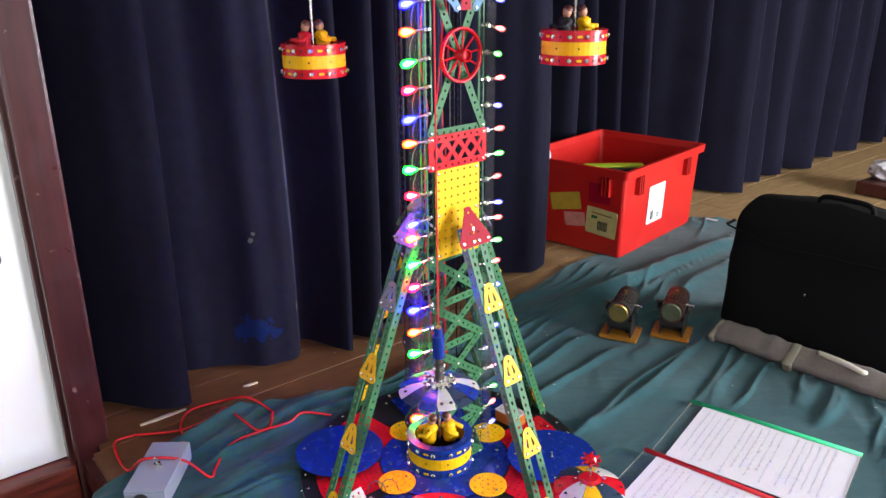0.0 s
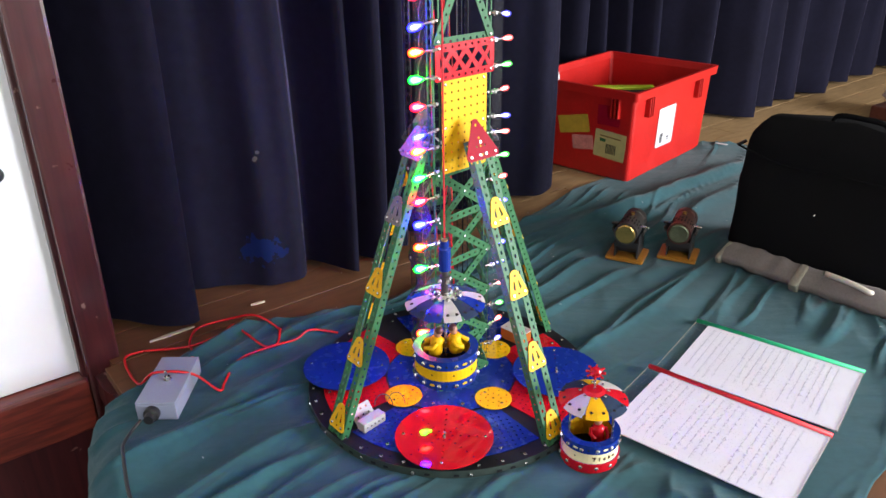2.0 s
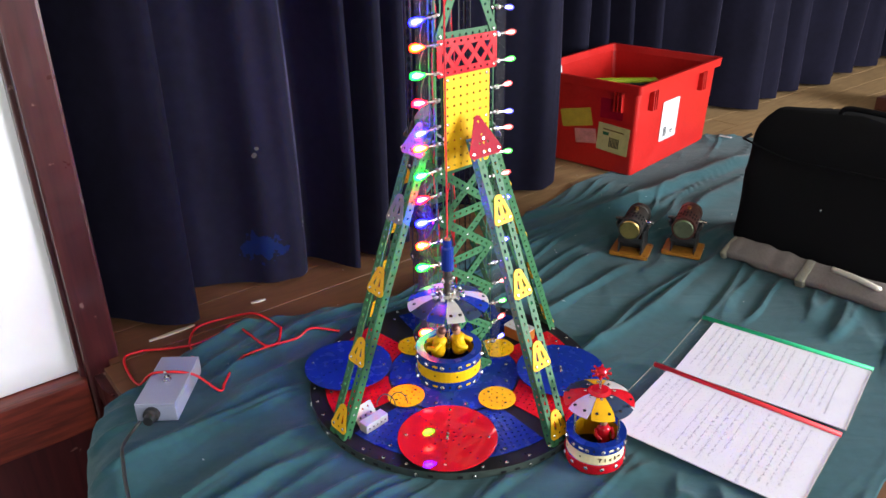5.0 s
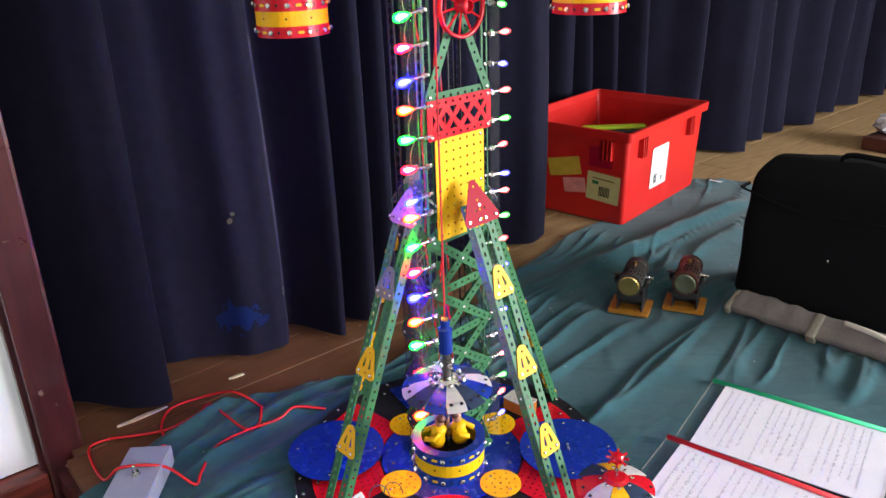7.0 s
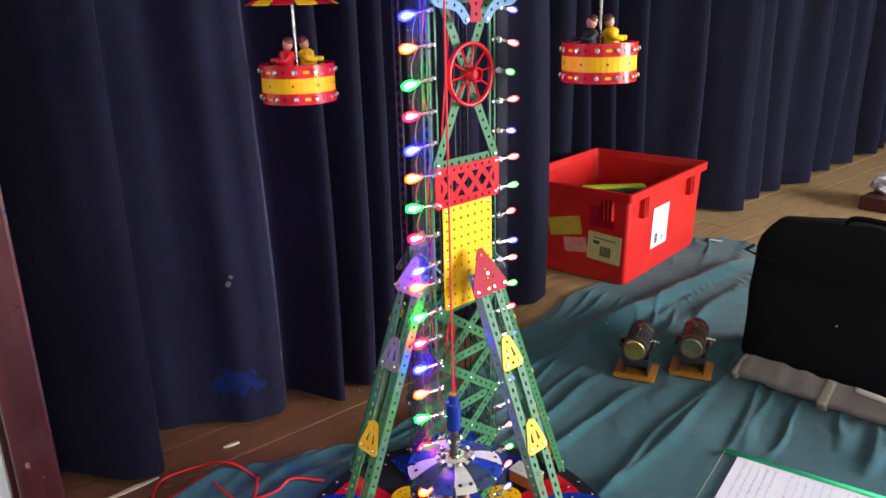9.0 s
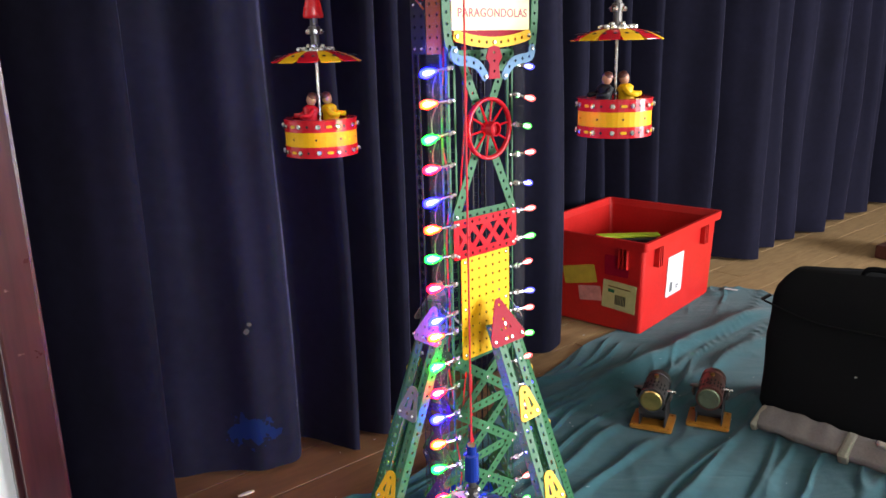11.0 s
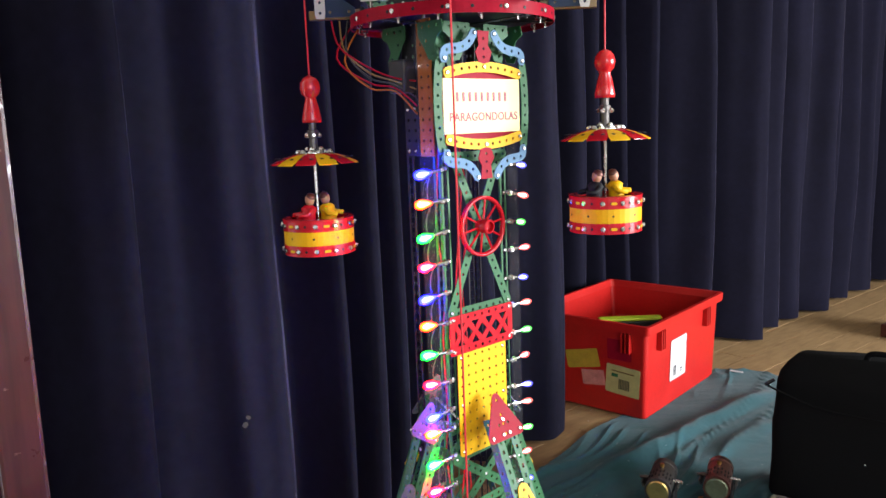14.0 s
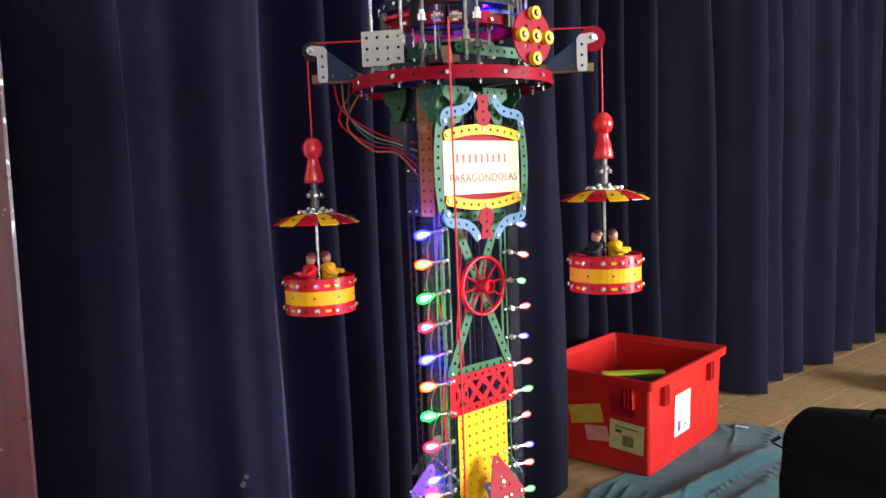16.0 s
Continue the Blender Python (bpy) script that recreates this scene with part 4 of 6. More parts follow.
tb = part("terminal_block", box(0.05, 0.03, 0.022, bevel=0.0015), TAN, ride, "brown terminal block with a pale perforated lid", shift(0.118, 0.121, 0.0195) @ rot(-40, "Z"))
part("terminal_lid", plate(rounded(0.052, 0.032, 0.002, 2), [circle(0.002, 6, (i - 1.5) * 0.0118, (j - 0.5) * 0.014) for i in range(4) for j in range(2)], 0.001), PALE, tb, "pale perforated lid", shift(0, 0, 0.0225))
for x, y, r in ((-0.104, -0.112, 0.015), (-0.084, -0.104, 0.014)):
    part("lead", tube([(x + r * math.cos(a), y, 0.03 + r * 1.5 * math.sin(a)) for a in [math.pi * i / 10 for i in range(11)]], 0.0009, 5), WIRE, ride)

# sign: pale blue scroll corners, green sides, yellow arches, lit panel
SG = B + 0.012
sign = part("sign", box(0.128, 0.004, 0.092, shift(0, 0, -0.046), 0.001), DARKRED, ride, "framed lit sign with coloured perforated edging", TOWER @ shift(0.0, -SG - 0.002, 0.861))
S0 = UP @ shift(0, 0, 0.003)
part("panel", plate(rounded(0.132, 0.065, 0.001, 2), (), 0.002), SIGNLIT, sign, "lit cream panel", S0 @ shift(0, 0, 0))


def bar(points, w=PITCH, holes=True, th=0.0012):
    """A perforated curved bar along points."""
    p = [Vector((*q, 0)) for q in points]
    side = []
    for i, q in enumerate(p):
        d = (p[min(i + 1, len(p) - 1)] - p[max(i - 1, 0)]).normalized()
        side.append(Vector((-d.y, d.x, 0)) * w / 2)
    e0, e1 = (p[0] - p[1]).normalized() * w * 0.35, (p[-1] - p[-2]).normalized() * w * 0.35
    out = [p[0] + side[0] * 0.6 + e0] + [q + s for q, s in zip(p, side)] + [p[-1] + side[-1] * 0.6 + e1, p[-1] - side[-1] * 0.6 + e1] + [q - s for q, s in zip(p[::-1], side[::-1])] + [p[0] - side[0] * 0.6 + e0]
    out = [(q.x, q.y) for q in out]
    hs, acc = [], 0.0
    if holes:
        total = sum((b - a).length for a, b in zip(p, p[1:]))
        n = max(2, round(total / PITCH) + 1)
        marks = [total * i / (n - 1) for i in range(n)]
        for a, b in zip(p, p[1:]):
            L = (b - a).length
            while marks and marks[0] <= acc + L + 1e-9:
                q = a.lerp(b, (marks.pop(0) - acc) / L)
                hs.append(circle(0.0021, 6, q.x, q.y))
            acc += L
    return plate(out, hs, th)


def arc(cx, cy, r, a0, a1, n=10):
    return [(cx + r * math.cos(radians(a0 + (a1 - a0) * i / n)), cy + r * math.sin(radians(a0 + (a1 - a0) * i / n))) for i in range(n + 1)]


for s in (1, -1):
    pts = [(x, s * (0.0380 + 0.0085 * (1 - (x / 0.064) ** 2))) for x in [-0.062 + 0.124 * i / 10 for i in range(11)]]
    part("arch_bar", bar(pts), YELLOW, sign, "yellow curved perforated bar", S0 @ shift(0, 0, 0.0035))
    pts = [(s * (0.0715 + 0.0045 * (1 - (y / 0.05) ** 2)), y) for y in [-0.05 + 0.1 * i / 10 for i in range(11)]]
    part("side_bar", bar(pts), GREEN, sign, "green curved perforated bar", S0 @ shift(0, 0, 0.0018))
    for t in (1, -1):
        pts = [(0.067, 0.054), (0.066, 0.062), (0.058, 0.066), (0.046, 0.067), (0.034, 0.070), (0.025, 0.076), (0.017, 0.086)]
        part("scroll_bar", bar([(s * x, t * y) for x, y in [(v.x, v.y) for v in smooth_path([(a, b, 0) for a, b in pts], 3)]], 0.0118), PALEBLUE, sign, "pale blue S-shaped bar", S0 @ shift(0, 0, 0.0052))
for t in (1, -1):
    pts = [(0.009, t * 0.052), (0.0, t * 0.050), (-0.009, t * 0.052), (-0.014, t * 0.064), (-0.008, t * 0.072), (-0.010, t * 0.089), (0.010, t * 0.089), (0.008, t * 0.072), (0.014, t * 0.064)]
    part("finial", plate(pts if t < 0 else pts[::-1], [circle(0.0019, 6, 0, t * y) for y in (0.058, 0.068, 0.08)], 0.0012), DARKRED, sign, "red pointed bracket", S0 @ shift(0, 0, 0.0038))
sp = [S0 @ shift(x, y, 0.005) for x in (-0.062, 0, 0.062) for y in (-0.039 - 0.0075 * (x == 0), 0.039 + 0.0075 * (x == 0))] + [S0 @ shift(sx * x, sy * y, 0.0068) for sx in (-1, 1) for sy in (-1, 1) for x, y in ((0.067, 0.055), (0.017, 0.086))]
part("bolts", bolt_heads(sp), STEEL, sign)["kind"] = "stuff"
# lettering on the panel
LETTERRED = material("red_lettering", (0.32, 0.09, 0.1), 0.6)


def lettering(text, size, m, parent, name="lettering", mat=None):
    cu = bpy.data.curves.new(name, "FONT")
    cu.body, cu.size, cu.align_x, cu.extrude, cu.offset, cu.space_character = text, size, "CENTER", 0.0003, 0.0003, 1.1
    tmp = new("tmp", cu)
    dg = bpy.context.evaluated_depsgraph_get()
    me = bpy.data.meshes.new_from_object(tmp.evaluated_get(dg))
    bpy.data.objects.remove(tmp)
    me.materials.clear()
    me.materials.append(mat or LETTERRED)
    ob = new(name, me)
    ob.parent, ob.matrix_basis = parent, m
    return ob


widths = [0.0062, 0.0062, 0.0066, 0.0066, 0.0062, 0.0064, 0.0062, 0.0066, 0.006]
x = -0.047
for w in widths:
    bm = plate(rounded(w * 0.6, 0.0112, 0.0008, 2), (), 0.0005)
    part("letter_bar", bm, LETTERRED, sign, "", S0 @ shift(x + w / 2, 0.011, 0.0022))
    x += 0.0104
lettering("PARAGONDOLAS", 0.0140, S0 @ shift(0.002, -0.0175, 0.0022), sign)

# brown and dark plates on the narrow side by the sign
for mat, lab, u in ((TAN, "brown perforated plate", 0.0135), (BLACK, "black perforated plate", -0.0135)):
    sp = part("side_plate", plate(rounded(2 * PITCH, 13 * PITCH, 0.001, 2), [circle(0.0021, 6, (i - 0.5) * PITCH, (j - 6) * PITCH) for i in range(2) for j in range(13)], 0.0012), mat, ride, lab, face(3, A + 0.003, 0.885, u))
    part("bolts", bolt_heads([shift((i - 0.5) * PITCH, (j - 3) * 2 * PITCH, 0.0012) for i in range(2) for j in (0, 2, 4, 6) if mat is BLACK]), STEEL, sp)["kind"] = "stuff" if mat is BLACK else ""

# top platform
ZT = 0.966
ring = part("platform_ring", lathe([(0.105, 0.001), (0.1255, 0.001), (0.1255, -0.006), (0.127, -0.006), (0.127, 0.0085), (0.1255, 0.0085), (0.1255, 0.003), (0.105, 0.003), (0.105, 0.001)], 96), DARKRED, ride, "dark red flanged platform ring", shift(0, 0, ZT))
part("ring_bolts", bolt_heads([rot(q, "Z") @ shift(0, -0.127, ZT + 0.001) @ UP for q in range(0, 360, 30)], None, 0.0032, 0.002), STEEL, ride)["kind"] = "stuff"
part("ring_slots", bolt_heads([rot(q + 12, "Z") @ shift(0, -0.127, ZT + 0.001) @ UP for q in range(0, 360, 15)], None, 0.0022, 0.0004), BLACK, ride)["kind"] = "stuff"
for q in range(0, 180, 45):
    strip(20, rot(q, "Z") @ shift(0, 0, ZT - 0.004 - 0.0012 * (q // 45)), BLACK)
part("platform_plate", plate(circle(0.104, 40), [circle(0.002, 6, 0.09 * math.cos(radians(t)), 0.09 * math.sin(radians(t))) for t in range(0, 360, 18)], 0.001), BLACK, ride, "black platform plate", shift(0, 0, ZT - 0.001))
# curved green brackets beneath it on every side
for k in range(4):
    for s in (-1, 1):
        pts = [(0.0, 0.0), (0.042, 0.0), (0.044, -0.012), (0.034, -0.018), (0.028, -0.03), (0.034, -0.04), (0.030, -0.046), (0.018, -0.044), (0.010, -0.03), (0.0, -0.016)]
        pts = [(s * a, b) for a, b in pts]
        hs = [circle(0.0021, 6, s * a, b) for a, b in ((0.008, -0.006), (0.02, -0.006), (0.034, -0.006), (0.014, -0.022), (0.026, -0.038))]
        part("bracket", plate(pts if s < 0 else pts[::-1], hs, 0.0012), GREEN, ride, "green curved bracket", face(k, (B if k % 2 == 0 else A) + 0.010, ZT - 0.006, s * 0.012))
for k in range(4):
    strip(11, rot(45 + 90 * k, "Z") @ shift(0, -0.080, 0.998) @ UP, GREEN)
    strip(11, rot(90 * k, "Z") @ shift(0, -0.104, ZT + 0.010) @ UP, BLACK)
part("side_box", plate(rounded(0.05, 0.04, 0.001, 2), [circle(0.0021, 6, (i - 1.5) * 0.0125, (j - 1) * 0.0125) for i in range(4) for j in range(3)], 0.0012), PALE, ride, "pale grey perforated plate", shift(-0.077, -0.085, 1.003) @ rot(-6, "Z") @ UP)
part("side_box", plate(rounded(0.05, 0.04, 0.001, 2), [circle(0.0021, 6, (i - 1.5) * 0.0125, (j - 1) * 0.0125) for i in range(4) for j in range(3)], 0.0012), BLACK, ride, "black perforated plate", shift(-0.051, -0.062, 1.003) @ rot(80, "Z") @ UP)
# carousel tiers above
for z, r, mat in ((1.029, 0.085, DARKRED), (1.052, 0.088, BLACK)):
    part("upper_ring", lathe([(r - 0.012, 0), (r, 0), (r, 0.014), (r - 0.012, 0.014), (r - 0.012, 0)], 48), mat, ride, "upper turntable ring", shift(0, 0, z))
part("gear_wheel", lathe([(0, 0), (0.055, 0), (0.055, 0.004), (0.02, 0.004), (0.02, 0.012), (0, 0.012)], 48), DARKSTEEL, ride, "dark gear wheel", shift(0, 0.0, 1.012))
for q in range(0, 360, 45):
    part("column_rod", tube([(0.1 * math.cos(radians(q + 12)), 0.1 * math.sin(radians(q + 12)), ZT), (0.1 * math.cos(radians(q + 12)), 0.1 * math.sin(radians(q + 12)), 1.12)], 0.0022, 8), STEEL, ride)
    part("nut", lathe([(0, 0), (0.005, 0), (0.005, 0.012), (0, 0.012)], 8), STEEL, ride, "", shift(0.1 * math.cos(radians(q + 12)), 0.1 * math.sin(radians(q + 12)), ZT + 0.04))
for q, cc in ((250, "red"), (290, "red"), (300, "blue"), (312, "blue"), (322, "blue"), (334, "blue"), (200, "blue"), (278, "red")):
    part("top_bulb", lathe([(0, 0), (0.003, 0.002), (0.0035, 0.012), (0, 0.02)], 8), LED[cc][0], ride, "lit top bulb", shift(0.07 * math.cos(radians(q)), 0.07 * math.sin(radians(q)), 1.064))
for q in range(0, 360, 40):
    part("tier_bracket", box(0.008, 0.012, 0.026, shift(0.088, 0, 0), 0.001), (BLACK, DARKSTEEL, SLATE)[q // 20 % 3], ride, "", rot(q + 5, "Z") @ shift(0, 0, 1.026))
part("tier_bolts", bolt_heads([rot(q, "Z") @ shift(0, -0.0855, 1.033) @ UP for q in range(0, 360, 18)] + [rot(q, "Z") @ shift(0, -0.0885, 1.058) @ UP for q in range(0, 360, 15)], None, 0.003, 0.003), STEEL, ride)["kind"] = "stuff"
for x, y, r in ((-0.045, -0.04, 0.034), (0.048, -0.035, 0.034)):
    gd = part("gear_disc", lathe([(0, 0), (r, 0), (r, 0.004), (r * 0.86, 0.0055), (0.012, 0.0055), (0.012, 0.012), (0, 0.012)], 40), RED if x < 0 else BLUE, ride, "coloured flanged disc on a short shaft", shift(x, y, 1.040))
    part("shaft", tube([(0, 0, -0.07), (0, 0, 0.04)], 0.0022, 8), STEEL, gd)
    part("collar", lathe([(0, 0.014), (0.0065, 0.014), (0.0065, 0.022), (0, 0.022)], 12), BRASS, gd)
for q in (255, 288, 322):
    u = Vector((math.cos(radians(q)), math.sin(radians(q)), 0)) * 0.112
    part("stay_rod", tube([(u.x, u.y, ZT - 0.008), (u.x * 0.96, u.y * 0.96, 1.075)], 0.002, 8), DARKSTEEL, ride)
    for zz in (ZT + 0.006, ZT + 0.030, ZT + 0.062):
        part("collar", lathe([(0, 0), (0.0052, 0), (0.0052, 0.007), (0.0032, 0.008), (0.0032, 0.012), (0, 0.012)], 10), STEEL if zz > 1 else DARKSTEEL, ride, "", shift(u.x * 0.985, u.y * 0.985, zz))
# bolt shanks and nuts hanging under the platform ring
for q in range(0, 360, 24):
    c, d = math.cos(radians(q)), math.sin(radians(q))
    part("nut", lathe([(0, -0.012), (0.0016, -0.012), (0.0016, -0.006), (0.0042, -0.006), (0.0042, -0.001), (0, -0.001)], 6), STEEL, ride, "", shift(0.116 * c, 0.116 * d, ZT + 0.001))
part("clamp_block", box(0.034, 0.014, 0.009, bevel=0.001), COPPERY, ride, "coppery clamp block on the platform edge", shift(-0.004, -0.112, ZT + 0.012))
# red disc with five yellow pulleys
pd = part("pulley_disc", plate(circle(0.031, 32), [slot(0.015 * math.cos(radians(a)), 0.015 * math.sin(radians(a)), 0.004, 0.004) for a in (45, 135, 225, 315)], 0.002), DARKRED, ride, "red disc carrying yellow pulleys", rot(44, "Z") @ shift(-0.006, -0.142, 1.004) @ UP)
for x, y in ((0, 0), (0.021, 0), (-0.021, 0), (0, 0.0255), (0, -0.0245)):
    pu = part("pulley", lathe([(0, 0), (0.0075, 0), (0.0075, 0.002), (0.0055, 0.0035), (0.0075, 0.005), (0.0075, 0.007), (0.004, 0.007), (0.003, 0.004), (0, 0.004)], 16), YELLOW, pd, "small yellow pulley", shift(x, y, 0.002))
    part("axle", lathe([(0, 0), (0.0028, 0), (0.0028, 0.009), (0, 0.009)], 8), DARKSTEEL, pu)
# four arms with end pulleys
HANG = 0.190
for k, yaw in enumerate((0, 90, 180, 270)):
    M = rot(yaw, "Z")
    g = 1 if yaw == 180 else -1
    PR = 0.016 if yaw == 0 else 0.0125
    part("arm", box(0.075, 0.010, 0.011, shift(0.142, 0, ZT + 0.010), 0.001), OLIVE, ride, "gold-brown channel arm", M)
    part("arm_plate", plate([(0.022, -0.006), (0.026, 0.0), (0.026, 0.03), (0.018, 0.032), (-0.020, 0.004), (-0.020, -0.006)], [circle(0.002, 6, x, y) for x, y in ((-0.012, 0), (0.012, 0), (0.02, 0.024))], 0.001), SLATE, ride, "slate blue gusset plate", M @ shift(0.140, g * 0.0075, ZT + 0.018) @ UP)
    part("end_bracket", plate([(0.005, -0.004), (0.0065, 0.002), (0.0065, 0.029), (0.017, 0.032), (0.0185, 0.038), (0.014, 0.043), (-0.003, 0.041), (-0.0065, 0.036), (-0.0065, 0.002), (-0.005, -0.004)], [circle(0.0021, 6, x, y) for x, y in ((0, 0.003), (0, 0.016), (0, 0.029), (0.011, 0.037))], 0.0012), PALE, ride, "pale angled end bracket", M @ shift(0.164, g * 0.0105, ZT + 0.014) @ UP)
    pl = part("end_pulley", lathe([(0, -0.003), (PR, -0.003), (PR, -0.002), (PR - 0.004, 0), (PR, 0.002), (PR, 0.003), (0, 0.003)], 24), DARKRED if yaw == 0 else BLACK, ride, "red pulley" if yaw == 0 else "black pulley", M @ shift(0.179, -g * 0.002, ZT + 0.051) @ UP)
    part("axle", lathe([(0, -0.016), (0.003, -0.016), (0.003, -0.013), (0.005, -0.012), (0.005, -0.006), (0.003, -0.005), (0.003, 0.005), (0.005, 0.006), (0.005, 0.012), (0.003, 0.013), (0.003, 0.016), (0, 0.016)], 8), STEEL, pl)
    part("cord", tube([(0.07, 0, ZT + 0.051 + PR - 0.002), (0.179, 0, ZT + 0.051 + PR - 0.002)], 0.0011, 6), REDCORD, ride, "taut red cord", M)
# loose cable runs under one side of the platform
rnd = random.Random(17)
for i, mat in enumerate((DARKRED, OLIVE, BLACKRUBBER, DARKRED, TAN)):
    pts = [(-0.150 + 0.01 * i, -0.012, ZT + 0.006), (-0.135 + rnd.uniform(-0.01, 0.01), -0.05, ZT - 0.03 - 0.004 * i), (-0.10, -0.05, ZT - 0.055 - 0.006 * i), (-0.07, -0.05, ZT - 0.068 - 0.004 * i), (-0.045, -0.042, ZT - 0.072 - 0.01 * i)]
    part("cable", tube(smooth_path(pts, 5), 0.0012, 5), mat, ride, "loose thin cable")
part("side_motor", box(0.03, 0.03, 0.04, shift(0, 0, 0), 0.003), BLACKRUBBER, ride, "small black motor", face(3, A + 0.006, 0.88, -0.02) @ rot(-90, "X"))


# ---- gondolas ----
def band(r, z0, z1, th=0.0015, n=40):
    return lathe([(r - th, z0), (r, z0), (r, z1), (r - th, z1), (r - th, z0)], n)


def petal(r0, r1, half, drop, th=0.0009, lift=0.0):
    """One curved roof blade from the hub outwards, with two round holes near its edge."""
    bmp = bmesh.new()
    n, m = 5, 4
    rows = []
    for side in (0, 1):
        g = []
        for i in range(n + 1):
            f = i / n
            r = r0 + (r1 - r0) * f
            z = lift - drop * f * f - side * th
            wid = half * (1 if f < 0.9 else 0.86)
            g.append([bmp.verts.new((r * math.cos(radians(wid * (2 * j / m - 1))), r * math.sin(radians(wid * (2 * j / m - 1))), z)) for j in range(m + 1)])
        rows.append(g)
    for i in range(n):
        for j in range(m):
            bmp.faces.new((rows[0][i][j], rows[0][i + 1][j], rows[0][i + 1][j + 1], rows[0][i][j + 1]))
            bmp.faces.new((rows[1][i][j + 1], rows[1][i + 1][j + 1], rows[1][i + 1][j], rows[1][i][j]))
    for i in range(n):
        for j in (0, m):
            bmp.faces.new((rows[0][i][j], rows[1][i][j], rows[1][i + 1][j], rows[0][i + 1][j]))
    for j in range(m):
        for i in (0, n):
            bmp.faces.new((rows[0][i][j], rows[0][i][j + 1], rows[1][i][j + 1], rows[1][i][j]))
    return bmp


def roof(parent, colours, r1, z, drop, blades=12, hubmat=STEEL, bolts=4):
    hub = part("roof_hub", lathe([(0, 0.004), (0.012, 0.004), (0.017, 0.001), (0.017, -0.002), (0, -0.002)], 16), hubmat, parent, "round roof hub", shift(0, 0, z))
    for i in range(blades):
        mat, lab = colours[i % len(colours)]
        b = part("roof_blade", petal(0.010, r1, 180 / blades * 0.97, drop, 0.0009, 0.0005 * (i % 2)), mat, parent, lab, shift(0, 0, z) @ rot(360 / blades * i, "Z"))
        zz = -drop * 0.78
        part("blade_hole", bolt_heads([shift(r1 * 0.86, s * r1 * 0.86 * math.sin(radians(90 / blades)), zz + 0.0042 * drop / 0.013) @ rot(16, "Y") for s in (-1, 1)], None, 0.0026, 0.0008), BLACK, b)
    part("roof_bolts", bolt_heads([rot(360 / blades * i, "Z") @ shift(0.021, 0, z + 0.0005) for i in range(blades)] + [rot(90 * i, "Z") @ shift(0.009, 0, z + 0.004) for i in range(bolts)], None, 0.0034 if bolts else 0.0026, 0.004 if bolts else 0.002), STEEL, parent)["kind"] = "stuff"


def drum(parent, trim, mid, R=0.0465, trimlab="red", midlab="yellow"):
    h = 0.0225
    for z0, z1 in ((h - 0.0135, h), (-h, -h + 0.0135)):
        part("drum_ring", band(R, z0, z1), trim, parent, "%s bolted drum ring" % trimlab)
    part("drum_band", band(R - 0.001, -h + 0.0135, h - 0.0135), mid, parent, "%s drum band" % midlab)
    part("drum_floor", lathe([(0, -h + 0.001), (R - 0.0016, -h + 0.001), (R - 0.0016, -h + 0.003), (0, -h + 0.003)], 32), BLACK, parent)
    part("drum_lip", lathe([(R - 0.011, h + 0.0004), (R + 0.0006, h + 0.0004), (R + 0.0006, h + 0.0016), (R - 0.011, h + 0.0016), (R - 0.011, h + 0.0004)], 40), trim, parent, "%s drum lip" % trimlab)
    sp = [rot(30 * i + 7, "Z") @ shift(0, -R, z) @ UP for i in range(12) for z in (h - 0.0065, -h + 0.0065)]
    part("drum_bolts", bolt_heads(sp, None, 0.0034, 0.003), STEEL, parent)["kind"] = "stuff"
    sp = [rot(30 * i + 20, "Z") @ shift(0, -R, z) @ UP for i in range(12) for z in (h - 0.0065, -h + 0.0065)]
    part("drum_slots", bolt_heads(sp, None, 0.0019, 0.0003), BLACK, parent)["kind"] = "stuff"
    bmo = bmesh.new()
    for i in range(12):
        for z in (h - 0.0065, -h + 0.0065):
            if i % 2:
                plate(rounded(0.008, 0.0034, 0.0015, 2), (), 0.0003, bmo, rot(30 * i - 6, "Z") @ shift(0, -R - 0.0001, z) @ UP)
    part("ring_slots", bmo, mid, parent)["kind"] = "stuff"
    sp = [rot(40 * i + 3, "Z") @ shift(0, -R + 0.001, 0) @ UP for i in range(9)]
    part("band_holes", bolt_heads(sp, None, 0.0015, 0.0003), BLACK, parent)["kind"] = "stuff"


def figure(gond, x, y, z, yaw, coat, label):
    """A seated toy passenger as one plain mesh."""
    bmf = bmesh.new()
    lathe([(0, 0), (0.0085, 0), (0.0095, 0.006), (0.008, 0.016), (0.0095, 0.0215), (0.006, 0.025), (0.003, 0.026), (0, 0.026)], 12, Matrix(), bmf)
    for s in (-1, 1):
        tube([(s * 0.0095, 0, 0.021), (s * 0.012, -0.005, 0.014), (s * 0.0085, -0.015, 0.012)], 0.003, 6, bmf)
    nb = len(bmf.faces)
    lathe([(0, 0.025), (0.0038, 0.026), (0.0056, 0.030), (0.0055, 0.0345), (0.0035, 0.038), (0, 0.039)], 12, Matrix(), bmf)
    nh = len(bmf.faces)
    lathe([(0.0058, 0.0325), (0.0062, 0.0345), (0.0042, 0.0388), (0, 0.0402)], 12, shift(0, 0.0008, 0), bmf)
    ob = link("toy_figure", bmf, [coat, SKIN, COPPERY], smooth=True)
    for i, f in enumerate(ob.data.polygons):
        f.material_index = 2 if i >= nh else 1 if i >= nb else 0
    ob.matrix_basis = gond @ shift(x, y, z) @ rot(yaw, "Z") @ rot(-8, "X") @ Matrix.Scale(1.12, 4)
    return tagged(ob, label, "toy figure", "toy passengers")


